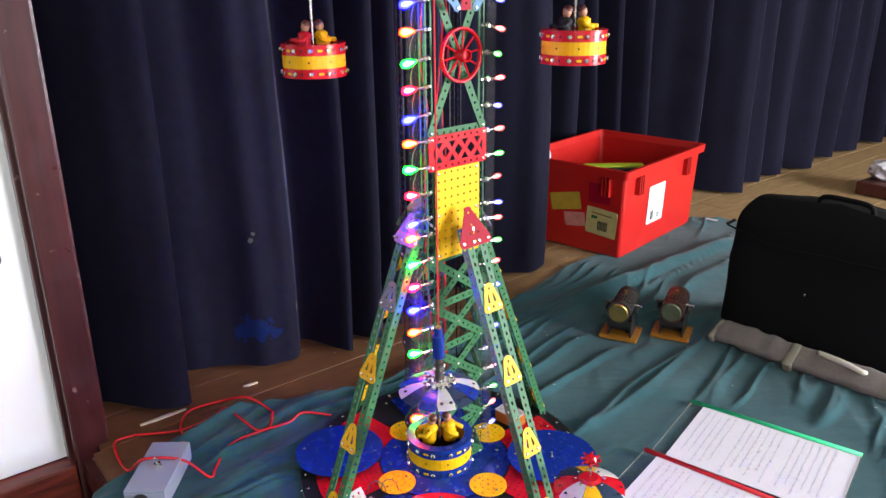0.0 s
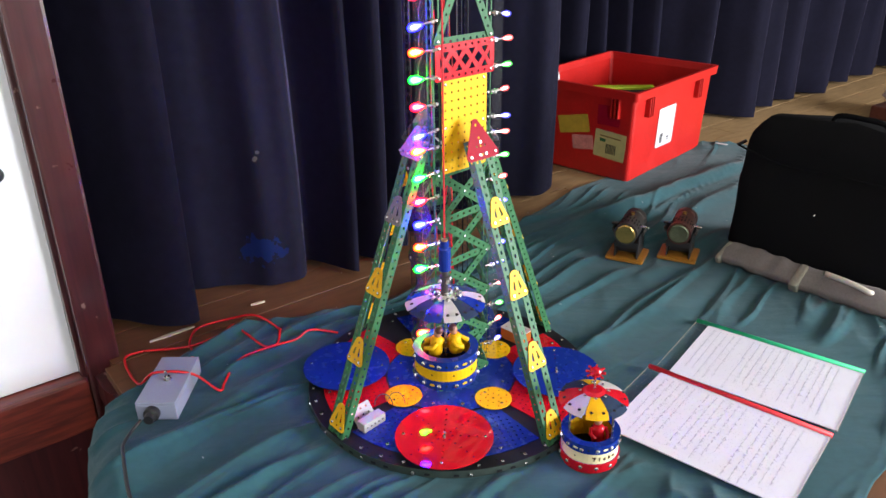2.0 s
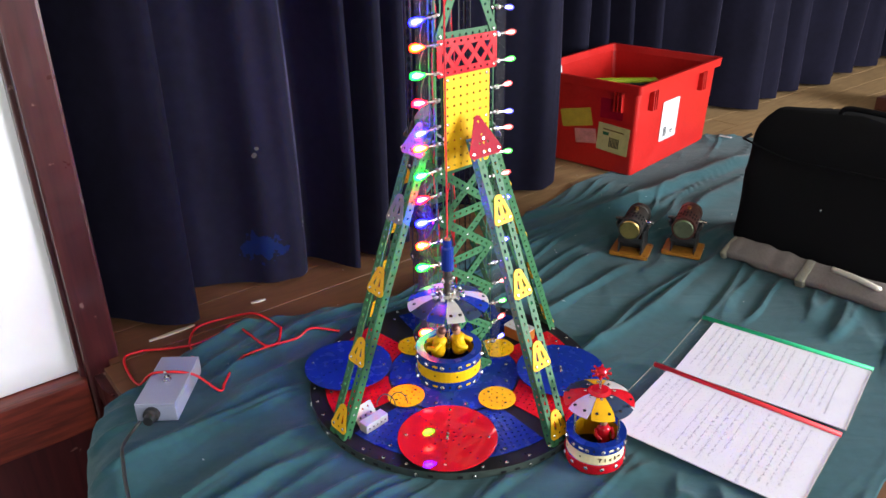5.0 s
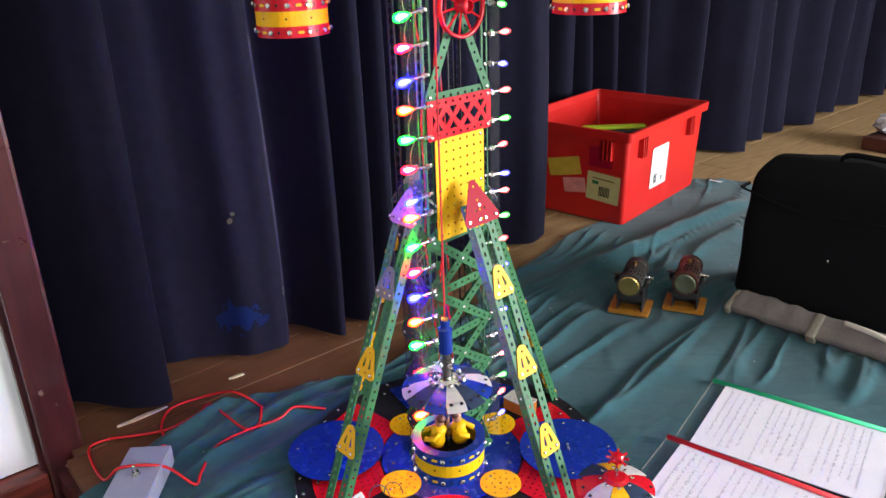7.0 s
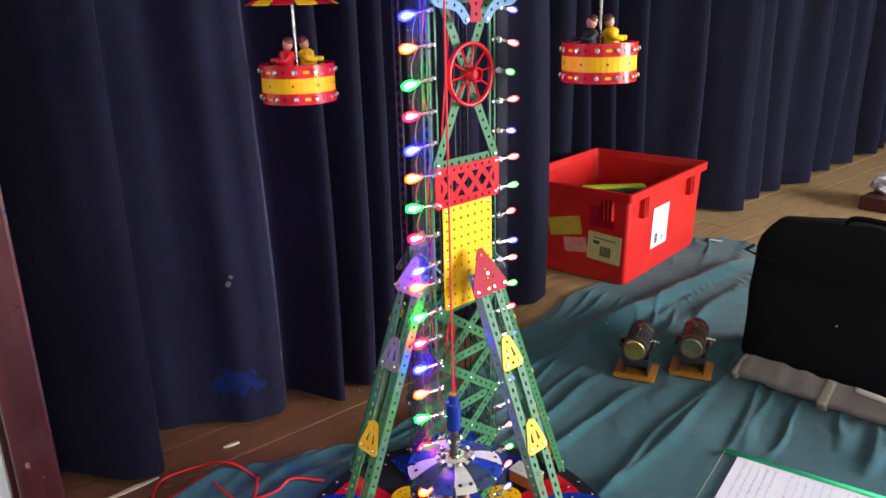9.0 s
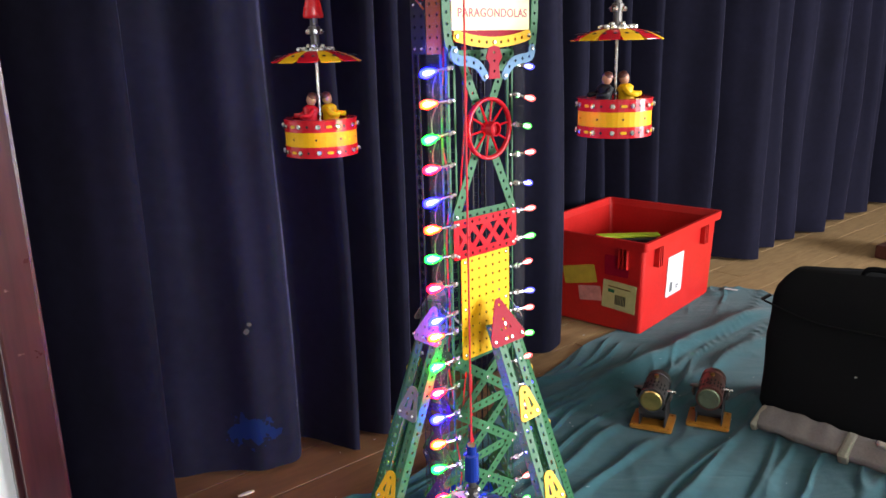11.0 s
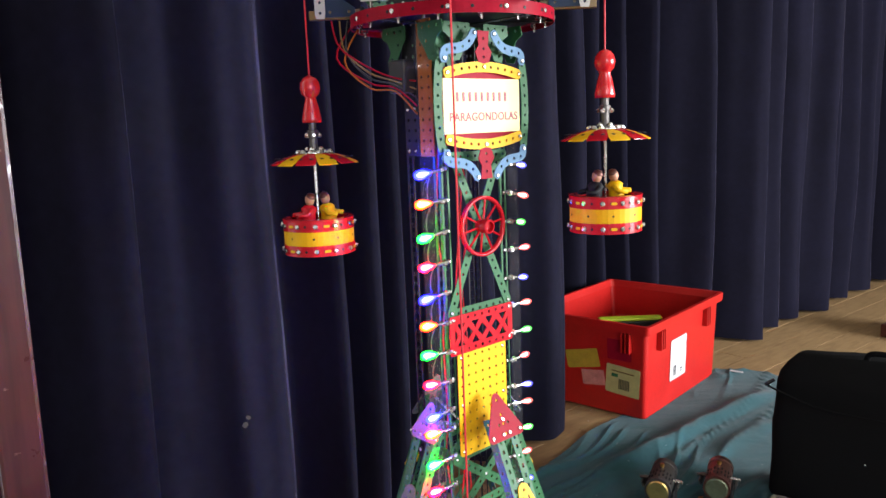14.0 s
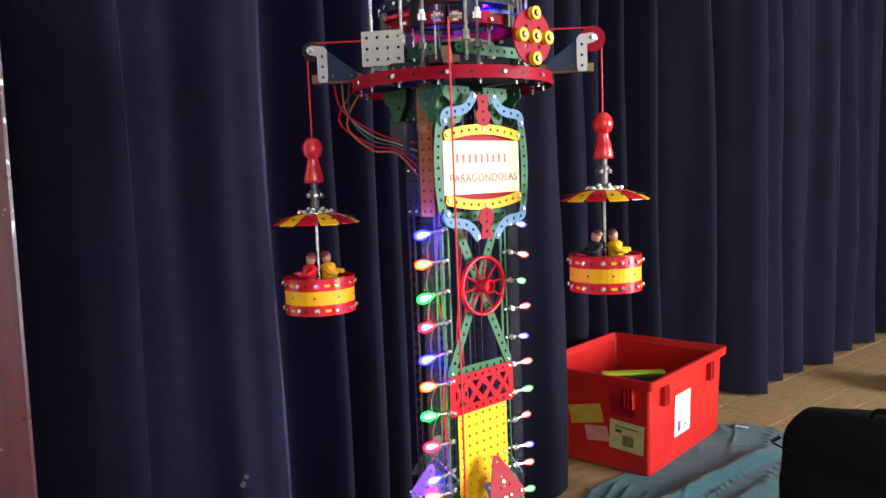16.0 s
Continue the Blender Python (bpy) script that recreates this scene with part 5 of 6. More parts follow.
def hanging_gondola(m, top, trim, mid, blades, pawn, label, names):
    """Drum, rod, roof, turned knob and the cord up to its pulley. Origin at the drum's middle."""
    g = thing("gondola", m, label, "gondola", "hanging gondolas")
    drum(g, trim, mid, 0.0465, *names)
    part("rod", tube([(0, 0, -0.022), (0, 0, 0.150)], 0.0021, 8), STEEL, g, "thin steel centre rod")
    roof(g, blades, 0.0565, 0.107, 0.013)
    part("collar", lathe([(0, 0.111), (0.0055, 0.111), (0.0055, 0.128), (0.0075, 0.128), (0.0075, 0.136), (0.005, 0.137), (0.005, 0.148), (0, 0.148)], 12), DARKSTEEL, g, "dull steel collar")
    part("collar_bolts", bolt_heads([rot(90 * i + 20, "Z") @ shift(0, -0.006, 0.130) @ UP for i in range(4)], None, 0.0035, 0.005), STEEL, g)["kind"] = "stuff"
    if pawn is REDWOOD:
        prof = [(0, 0.146), (0.0125, 0.146), (0.0130, 0.150), (0.0105, 0.163), (0.0072, 0.176), (0.0075, 0.1785), (0.0115, 0.182), (0.0133, 0.1895), (0.012, 0.197), (0.008, 0.2025), (0.003, 0.205), (0, 0.2052)]
        part("knob", lathe(prof, 20), pawn, g, "turned red lacquered knob", smooth=True)
    else:
        prof = [(0, 0.146), (0.0085, 0.146), (0.0085, 0.178), (0.006, 0.180), (0.006, 0.190), (0, 0.190)]
        part("knob", lathe(prof, 16), pawn, g, "blue cylindrical coupling")
        part("cap", lathe([(0, 0.180), (0.0045, 0.180), (0.0045, 0.192), (0, 0.194)], 10), BRASS, g, "brass cap")
    part("cord", tube([(0, 0, 0.19), (0, 0, top - m.translation.z)], 0.0011, 6), REDCORD, g, "taut red cord")
    return g


RY = ((YELLOW, "yellow roof blade"), (RED, "red roof blade"))
GB = ((PALE, "pale grey roof blade"), (SLATE, "slate blue roof blade"), (BLUE, "blue roof blade"))
TOPZ = 1.014
gl = shift(CX - HANG + 0.005, CY, 0.703)
gr = shift(CX + HANG, CY, 0.720) @ rot(40, "Z")
gf = shift(CX + 0.004, CY - HANG, 0.175) @ rot(15, "Z")
gb = shift(CX, CY + HANG, 0.40) @ rot(60, "Z")
hanging_gondola(gl, TOPZ, RED, YELLOW, RY, REDWOOD, "red and yellow toy gondola hanging on a red cord", ("red", "yellow"))
hanging_gondola(gr, TOPZ, RED, YELLOW, RY, REDWOOD, "red and yellow toy gondola hanging on a red cord", ("red", "yellow"))
hanging_gondola(gf, TOPZ, BLUE, YELLOW, GB, BLUE, "blue and yellow toy gondola with grey roof, on a red cord", ("blue", "yellow"))
figure(gl, -0.012, -0.012, 0.012, -60, RED, "small red toy figure seated in a gondola")
figure(gl, 0.014, 0.006, 0.012, 80, YELLOW, "small yellow toy figure seated in a gondola")
figure(gr, -0.018, 0.004, 0.012, -110, BLACK, "small black toy figure seated in a gondola")
figure(gr, 0.012, -0.010, 0.012, 30, YELLOW, "small yellow toy figure seated in a gondola")
figure(gf, -0.016, 0.0, 0.012, -100, YELLOW, "small yellow toy figure seated in a gondola")
figure(gf, 0.016, 0.0, 0.012, 60, YELLOW, "small yellow toy figure seated in a gondola")

# the gondola that stands on the cloth
gs = shift(0.241, -0.204, 0.031)
sg = thing("gondola", gs, "blue and cream toy gondola with coloured roof standing on the cloth", "gondola")
drum(sg, BLUE, CREAM, 0.044, "blue", "cream")
part("foot_ring", lathe([(0.030, -0.030), (0.042, -0.030), (0.0445, -0.024), (0.0455, -0.009), (0.044, -0.009), (0.042, -0.024), (0.030, -0.030)], 40), RED, sg, "red bolted foot ring")
for q in (200, 320, 80):
    part("post", tube([(0.036 * math.cos(radians(q)), 0.036 * math.sin(radians(q)), 0.015), (0.036 * math.cos(radians(q)), 0.036 * math.sin(radians(q)), 0.075)], 0.0016, 8), STEEL, sg, "thin steel post")
roof(sg, ((RED, "red roof blade"), (PALE, "pale grey roof blade"), (YELLOW, "yellow roof blade"), (SLATE, "slate blue roof blade")), 0.0515, 0.092, 0.015, 8, RED, 0)
part("finial", tube([(0, 0, 0.086), (0, 0, 0.125)], 0.002, 8), STEEL, sg)
bm = lathe([(0, 0.119), (0.007, 0.1195), (0.009, 0.123), (0.009, 0.127), (0.006, 0.131), (0, 0.132)], 12)
for i in range(14):
    tube([(0.007 * math.cos(i * 0.449), 0.007 * math.sin(i * 0.449), 0.124 + 0.002 * (i % 2)), (0.0145 * math.cos(i * 0.449), 0.0145 * math.sin(i * 0.449), 0.122 + 0.006 * (i % 2))], 0.0018, 5, bm)
part("finial_knob", bm, RED, sg, "red toothed knob")
for i, ch in enumerate("Ticke"):
    lettering(ch, 0.0095, rot(2 + 11 * i, "Z") @ shift(0, -0.0434, -0.0032) @ UP, sg, mat=COPPERY)
part("inner_lining", band(0.0424, -0.02, 0.021, 0.001), YELLOW, sg, "yellow inner lining of the drum")
figure(gs, 0.012, 0.0, 0.0, 10, RED, "small red toy figure seated in the standing gondola")

# ---- grey control box with its plug, cable and red wires ----
cb = thing("control_box", shift(-0.467, -0.0845, 0.004) @ rot(-86, "Z"), "grey plastic control box with a metal toggle switch", "control box")
part("body", box(0.138, 0.067, 0.030, bevel=0.002), GREYPLASTIC, cb)
part("lid", box(0.1375, 0.0665, 0.004, shift(0, 0, 0.0302), 0.0012), GREYPLASTIC, cb, "grey screwed lid")
sw = part("toggle_switch", lathe([(0, 0), (0.0065, 0), (0.0065, 0.002), (0.005, 0.0022), (0.005, 0.007), (0, 0.007)], 12), STEEL, cb, "chrome toggle switch", shift(0.002, 0, 0.034))
part("lever", lathe([(0, 0), (0.0018, 0), (0.0026, 0.014), (0, 0.016)], 8), STEEL, sw, "", shift(0, 0, 0.006) @ rot(14, "Y"))
part("socket", lathe([(0, 0), (0.013, 0), (0.013, 0.009), (0.009, 0.011), (0.008, 0.022), (0, 0.022)], 20), BLACKRUBBER, cb, "black round plug", shift(0.069, -0.006, 0.016) @ rot(90, "Y"))
part("banana_plug", lathe([(0, 0), (0.005, 0), (0.006, 0.012), (0.004, 0.02), (0, 0.022)], 12), REDWIRE, cb, "red banana plug", shift(-0.069, 0.014, 0.018) @ rot(-90, "Y"))
part("black_plug", lathe([(0, 0), (0.005, 0), (0.005, 0.01), (0.003, 0.018), (0, 0.019)], 12), BLACKRUBBER, cb, "black banana plug", shift(-0.069, -0.010, 0.018) @ rot(-90, "Y"))


def on_cloth(x, y, up=0.004):
    return (x, y, max(cloth_height(x, y), 0.0) + up)


pts = [(-0.478, -0.178, 0.022), on_cloth(-0.485, -0.205, 0.009), on_cloth(-0.480, -0.235, 0.009), on_cloth(-0.466, -0.265, 0.010), on_cloth(-0.441, -0.313, 0.010), on_cloth(-0.414, -0.356, 0.010), on_cloth(-0.386, -0.40, 0.008)]
ca = link("power_cable", tube(smooth_path(pts, 6), 0.0028, 8), BLACKRUBBER, smooth=True)
tagged(ca, "black power cable lying over the teal cloth", "cable")
w1 = [(-0.475, -0.022, 0.022), (-0.470, 0.03, 0.012), (-0.498, 0.085), (-0.500, 0.139), (-0.451, 0.176), (-0.389, 0.164), (-0.338, 0.144), (-0.326, 0.116), (-0.321, 0.076), (-0.339, 0.057), (-0.388, 0.102), (-0.432, 0.150), (-0.446, 0.112), (-0.49, 0.068), (-0.575, 0.05)]
w2 = [(-0.575, 0.05), (-0.60, 0.026), (-0.568, -0.026), (-0.53, -0.066, 0.012), (-0.498, -0.075, 0.042), (-0.455, -0.068, 0.042), (-0.425, -0.062, 0.03), (-0.383, -0.076), (-0.381, -0.052), (-0.377, 0.01), (-0.338, 0.051), (-0.288, 0.089), (-0.266, 0.12), (-0.212, 0.126)]
for w in (w1, w2):
    ob = link("red_wire", tube(smooth_path([p if len(p) == 3 else on_cloth(*p, 0.003) for p in w], 6), 0.0024, 6), REDWIRE, smooth=True)
    tagged(ob, "thin red wire looping over the cloth and floor", "wire", "red wires")
for (x0, y0), (x1, y1), w in (((-0.58, 0.089), (-0.512, 0.150), 0.010), ((-0.424, 0.243), (-0.398, 0.260), 0.008)):
    L = math.hypot(x1 - x0, y1 - y0)
    bms = plate([(-L / 2, -w * 0.2), (-L * 0.2, -w * 0.5), (L * 0.25, -w * 0.35), (L / 2, -w * 0.1), (L * 0.48, w * 0.3), (L * 0.1, w * 0.5), (-L * 0.3, w * 0.25), (-L * 0.5, w * 0.2)], (), 0.003)
    tagged(link("wood_splinter", bms, SCRAP, m=shift((x0 + x1) / 2, (y0 + y1) / 2, 0.0) @ rot(math.degrees(math.atan2(y1 - y0, x1 - x0)), "Z")), "pale split wood scrap on the floor", "scrap", "scraps")
tagged(link("paper_scrap", plate([(-0.02, -0.006), (0.02, -0.008), (0.022, 0.006), (-0.018, 0.008)], (), 0.001), LABELWHITE, m=shift(0.865, 1.395, 0.014) @ rot(-30, "Z")), "small white paper scrap on the cloth", "scrap", "scraps")

# ---- open clear folders with handwritten sheets ----
G1, G2, R1, R2 = Vector((0.503, 0.207, 0)), Vector((0.757, 0.036, 0)), Vector((0.376, 0.034, 0)), Vector((0.627, -0.150, 0))


def folder(a, b, width, barmat, barlab, z, label, flip=1, page_inset=(0.012, 0.0)):
    d = (b - a).normalized()
    side = Vector((d.y, -d.x, 0)) * flip
    L = (b - a).length
    m = Matrix(((d.x, side.x, 0, a.x), (d.y, side.y, 0, a.y), (0, 0, 1, z), (0, 0, 0, 1)))
    f = thing("document_folder", m, label, "folder", "document folders")
    bmb = lathe([(0, 0), (0.0055, 0), (0.0055, L), (0, L)], 10, rot(90, "Y") @ Matrix.Diagonal((0.75, 1, 1, 1)))
    part("slide_bar", bmb, barmat, f, barlab, shift(0, 0, 0.004), True)
    sl = part("clear_sleeve", plate(slot(L / 2, width / 2 + 0.002, L, width), (), 0.0006), ACRYLIC, f, "clear plastic sleeve", shift(0, 0, 0.0045))
    sl.visible_shadow = False
    for u in (0.001, L - 0.001):
        part("sleeve_edge", tube([(u, 0.004, 0), (u, width + 0.001, 0)], 0.0005, 6), STRAPPAD, f, "welded edge of the clear sleeve", shift(0, 0, 0.005))
    pg = part("page", plate(slot(L / 2 + page_inset[0], width / 2 + 0.001, L - 0.026, width - 0.006), (), 0.0016), PAPER, f, "white handwritten sheet", shift(0, 0, 0.0022))
    rnd2 = random.Random(int(width * 1e5) + int(z * 1e5) + (7 if flip > 0 else 3))
    bmi = bmesh.new()
    lines = 19
    for i in range(lines):
        if i in (5, 12):
            continue
        x = 0.040 + (L - 0.068) * i / lines
        y = width * 0.08
        stop = width * rnd2.uniform(0.72, 0.95)
        while y < stop:
            size = rnd2.uniform(0.0022, 0.0032)
            for letter in range(rnd2.randint(2, 7)):
                tall = size * rnd2.choice((1.0, 1.0, 1.1, 1.9))
                wob, slant, thick = rnd2.uniform(-0.0006, 0.0006), rnd2.uniform(0.0004, 0.0014), rnd2.uniform(0.0004, 0.0008)
                for q in ([(x + wob, y), (x + wob, y + thick), (x + wob + tall, y + slant + thick), (x + wob + tall, y + slant)],
                          [(x + wob + tall, y + slant), (x + wob + tall - thick, y + slant), (x + wob + size * 0.3, y + 0.0022), (x + wob + size * 0.3 + thick, y + 0.0022)]):
                    bmi.faces.new([bmi.verts.new((u, v, 0)) for u, v in q])
                y += rnd2.uniform(0.0017, 0.0026)
            y += rnd2.uniform(0.0025, 0.005)
    part("handwriting", bmi, INK, f, "rows of grey handwriting", shift(0, 0, 0.0042))["kind"] = "stuff"
    return f


folder(G1, G2, 0.206, FOLDERGREEN, "green slide bar", 0.0045, "clear folder with green spine bar and handwritten sheet")
folder(R1, R2, 0.206, FOLDERRED, "red slide bar", 0.0075, "clear folder with red spine bar and handwritten sheet")

# ---- red crate ----
ca_, cb_ = Vector((0.63, 0.777, 0)), Vector((-0.777, 0.63, 0))
M = Matrix(((ca_.x, cb_.x, 0, 0.492), (ca_.y, cb_.y, 0, 1.034), (0, 0, 1, 0.0), (0, 0, 0, 1)))
crate = thing("storage_crate", M, "open red plastic storage crate with worn labels", "crate")
CL, CW, CH, FL = 0.479, 0.364, 0.277, 0.010


def ring_loop(l, w, z, r, n=4):
    return [Vector((CL / 2 + x, CW / 2 + y, z)) for x, y in rounded(l, w, r, n)]


bm = bmesh.new()
prof = [(CL - 0.01, CW - 0.01, 0.0), (CL, CW, 0.004), (CL + FL * 1.7, CW + FL * 1.7, CH - 0.028), (CL + FL * 2 + 0.022, CW + FL * 2 + 0.022, CH - 0.026), (CL + FL * 2 + 0.026, CW + FL * 2 + 0.026, CH), (CL + FL * 2 + 0.006, CW + FL * 2 + 0.006, CH), (CL + FL * 1.7 - 0.008, CW + FL * 1.7 - 0.008, CH - 0.02), (CL - 0.008, CW - 0.008, 0.008), (CL - 0.1, CW - 0.1, 0.008)]
loops = []
for l, w, z in prof:
    loops.append([bm.verts.new(v) for v in ring_loop(l, w, z, 0.012)])
for a, b in zip(loops, loops[1:]):
    for i in range(len(a)):
        bm.faces.new((a[i], a[(i + 1) % len(a)], b[(i + 1) % len(a)], b[i]))
bm.faces.new(loops[0][::-1])
bm.faces.new(loops[-1])
part("body", bm, CRATERED, crate)
# ribs under the rim
for i, (x, y, yaw) in enumerate(((0.07, 0, 0), (0.385, 0, 0), (0, 0.05, -90), (0, 0.29, -90))):
    q = shift(x if yaw == 0 else -FL * 0.72, y - (FL * 0.72 if yaw == 0 else 0), CH - 0.085) @ rot(yaw, "Z")
    bmr = bmesh.new()
    for s in (-1, 0, 1):
        box(0.004, 0.020, 0.058, shift(s * 0.012, -0.006, 0), 0.001, bmr)
    part("rib", bmr, CRATERED, crate, "moulded red handle rib", q)
# labels on the two seen sides
tip = math.degrees(math.atan2(FL * 0.85, CH - 0.03))


def crate_label(name, x, z, w, h, side, mat, lab, tilt=0.0, marks=()):
    t = math.tan(radians(tip)) * z
    base = shift(x, -t - 0.0015, z) if side == 0 else shift(-t - 0.0015, x, z) @ rot(-90, "Z")
    ob = part(name, plate(rounded(w, h, 0.003, 2), (), 0.0006), mat, crate, lab, base @ rot(90 + tip, "X") @ rot(tilt, "Z"))
    for mx, my, mw, mh, mm in marks:
        part("label_mark", plate(slot(mx, my, mw, mh), (), 0.0004), mm, ob, "", shift(0, 0, 0.0006))
    return ob


bars = [(-0.03 + 0.004 * i, -0.035, 0.002, 0.03, BLACK) for i in range(5)] + [(0.02, -0.038, 0.018, 0.004, BLACK), (0.02, -0.046, 0.014, 0.003, BLACK)]
crate_label("label", 0.20, 0.135, 0.105, 0.125, 0, LABELWHITE, "white printed label", 0, bars)
bars = [(-0.01 + 0.005 * i, -0.012, 0.003, 0.03, BLACK) for i in range(7)] + [(0.0, 0.025, 0.07, 0.004, OLIVE), (-0.025, 0.012, 0.02, 0.01, GREEN)]
crate_label("label", 0.066, 0.105, 0.105, 0.085, 1, LABELTAN, "tan printed label with a barcode", -4, bars)
crate_label("label", 0.195, 0.150, 0.11, 0.055, 1, LABELOCHRE, "torn ochre label", 12)
crate_label("label", 0.16, 0.098, 0.075, 0.045, 1, material("peeled_pink_residue", (0.5, 0.18, 0.14), 0.6, vary=0.4, scale=40), "peeled label residue", 8)
crate_label("label", 0.075, 0.195, 0.075, 0.06, 1, DARKRED, "dark red moulded card holder", 0)
dark = link("dark_case", box(0.20, 0.05, 0.052, bevel=0.004), BLACKRUBBER, m=M @ shift(0.18, 0.14, 0.18) @ rot(-48, "Z"))
tagged(dark, "black plastic case inside the crate", "case")
lime = link("lime_strip", box(0.19, 0.035, 0.009, bevel=0.003), LIME, m=M @ shift(0.18, 0.14, 0.232) @ rot(-48, "Z"))
tagged(lime, "lime green plastic strip lying in the crate", "plastic strip")
bag2 = link("inner_tray", box(0.40, 0.28, 0.17, bevel=0.02), DARKRED, m=M @ shift(0.23, 0.17, 0.01))
tagged(bag2, "dark red plastic tray inside the crate", "tray")
tagged(link("white_handle", tube(smooth_path([(0, 0, 0), (0.02, 0, 0.012), (0.05, 0, 0.006)], 4), 0.007, 8), LABELWHITE, m=M @ shift(-0.02, 0.255, CH + 0.004) @ rot(40, "Z"), smooth=True), "small white tag on the crate rim", "tag")

# ---- black bag with its grey strap ----
bd = Vector((0.668, -0.744, 0))
bk = Vector((0.744, 0.668, 0))
MB = Matrix(((bd.x, bk.x, 0, 0.650), (bd.y, bk.y, 0, 0.597), (0, 0, 1, 0.006), (0, 0, 0, 1)))
bag = thing("laptop_bag", MB, "black soft nylon laptop bag standing on the cloth", "bag")
BL, BD, BH = 0.46, 0.13, 0.335
bm = bmesh.new()
NZ = 16
loops = []
for j in range(NZ + 1):
    f = j / NZ
    z = BH * f
    sq = 1 - 0.10 * f
    loop = []
    n = 48
    for i in range(n):
        a = 2 * math.pi * i / n
        c, s = math.cos(a), math.sin(a)
        e = 0.22 if f < 0.9 else 0.3
        x = BL / 2 + BL / 2 * math.copysign(abs(c) ** e, c) * (1 - 0.02 * (1 - f)) * (1 - 0.16 * max(0.0, (f - 0.72) / 0.28) ** 2.6)
        y = BD / 2 + (0.03 * f) + BD / 2 * sq * math.copysign(abs(s) ** 0.45, s) * (1 - max(0, f - 0.86) * 3.2)
        d = 0.006 * noise.noise((x * 7, z * 9, y * 7)) + 0.010 * noise.noise((x * 3, z * 3, 5 + y * 3))
        sag = -0.022 * f * (0.5 + 0.5 * math.cos(2 * math.pi * x / BL)) if f > 0.5 else 0
        loop.append(bm.verts.new((x + d * c, y + d * s, z + sag + (0.006 * noise.noise((x * 6, y * 6, 9)) if f > 0.6 else 0))))
    loops.append(loop)
for a, b in zip(loops, loops[1:]):
    for i in range(48):
        bm.faces.new((a[i], a[(i + 1) % 48], b[(i + 1) % 48], b[i]))
bm.faces.new(loops[0][::-1])
bm.faces.new(loops[-1])
part("body", bm, BAGCLOTH, bag, smooth=True)
part("flap_seam", tube(smooth_path([(0.004, 0.012, BH * 0.74), (0.12, -0.002, BH * 0.69), (0.25, -0.004, BH * 0.71), (0.43, 0.008, BH * 0.72)], 6), 0.0022, 6), BAGCLOTH, bag, "raised flap seam", smooth=True)
part("handle", tube(smooth_path([(0.17, 0.09, BH - 0.02), (0.18, 0.09, BH + 0.004), (0.23, 0.09, BH + 0.008), (0.28, 0.09, BH + 0.004), (0.29, 0.09, BH - 0.02)], 5), 0.006, 8), BAGCLOTH, bag, "black carrying handle", smooth=True)
part("zip_tab", tube([(-0.006, 0.06, BH * 0.74), (-0.022, 0.05, BH * 0.70)], 0.004, 6), BLACKRUBBER, bag, "zip pull")
part("stud", lathe([(0, 0), (0.003, 0), (0.002, 0.002), (0, 0.0025)], 10), STEEL, bag, "bright stud", shift(0.215, -0.006, BH * 0.42) @ UP)
# folded strap along its foot
line = smooth_path([(0.632, 0.500, 0.024), (0.665, 0.462, 0.028), (0.72, 0.405, 0.027), (0.78, 0.345, 0.026), (0.84, 0.288, 0.026), (0.92, 0.215, 0.024), (1.0, 0.14, 0.022)], 6)
bm = bmesh.new()
loops = []
for i, p in enumerate(line):
    d = (line[min(i + 1, len(line) - 1)] - line[max(i - 1, 0)]).normalized()
    side = Vector((d.y, -d.x, 0))
    loop = []
    for k in range(12):
        a = 2 * math.pi * k / 12
        w, h = 0.030 + 0.004 * noise.noise((i * 0.4, 1, 1)), 0.011 + 0.004 * noise.noise((i * 0.5, 5, 1))
        c, q = w * math.copysign(abs(math.cos(a)) ** 0.4, math.cos(a)), h * math.copysign(abs(math.sin(a)) ** 0.5, math.sin(a))
        v = p + side * (c * 0.8 + q * 0.45) + Vector((0, 0, 1)) * (q * 0.9 - c * 0.5 + 0.004 + 0.005 * noise.noise((i * 0.45, k * 0.8, 3)))
        v.z = max(v.z, 0.0085)
        loop.append(bm.verts.new(v))
    loops.append(loop)
for a, b in zip(loops, loops[1:]):
    for k in range(12):
        bm.faces.new((a[k], a[(k + 1) % 12], b[(k + 1) % 12], b[k]))
bm.faces.new(loops[0][::-1])
bm.faces.new(loops[-1])
roll = link("rolled_strap", bm, STRAP, smooth=True)
tagged(roll, "folded grey webbing strap lying along the bag", "strap")
part("keeper", box(0.020, 0.064, 0.027, bevel=0.006), STRAPPAD, roll, "pale strap keeper", shift(0.759, 0.367, 0.017) @ rot(-45, "Z") @ rot(30, "X"))
part("end_cap", box(0.014, 0.060, 0.026, bevel=0.008), STRAPPAD, roll, "pale folded end", shift(0.636, 0.498, 0.014) @ rot(-50, "Z") @ rot(28, "X"))
part("hook", tube(smooth_path([(0.80, 0.345, 0.05), (0.83, 0.30, 0.052), (0.86, 0.27, 0.045), (0.865, 0.285, 0.04)], 5), 0.006, 8), BONE, roll, "off-white plastic hook", smooth=True)


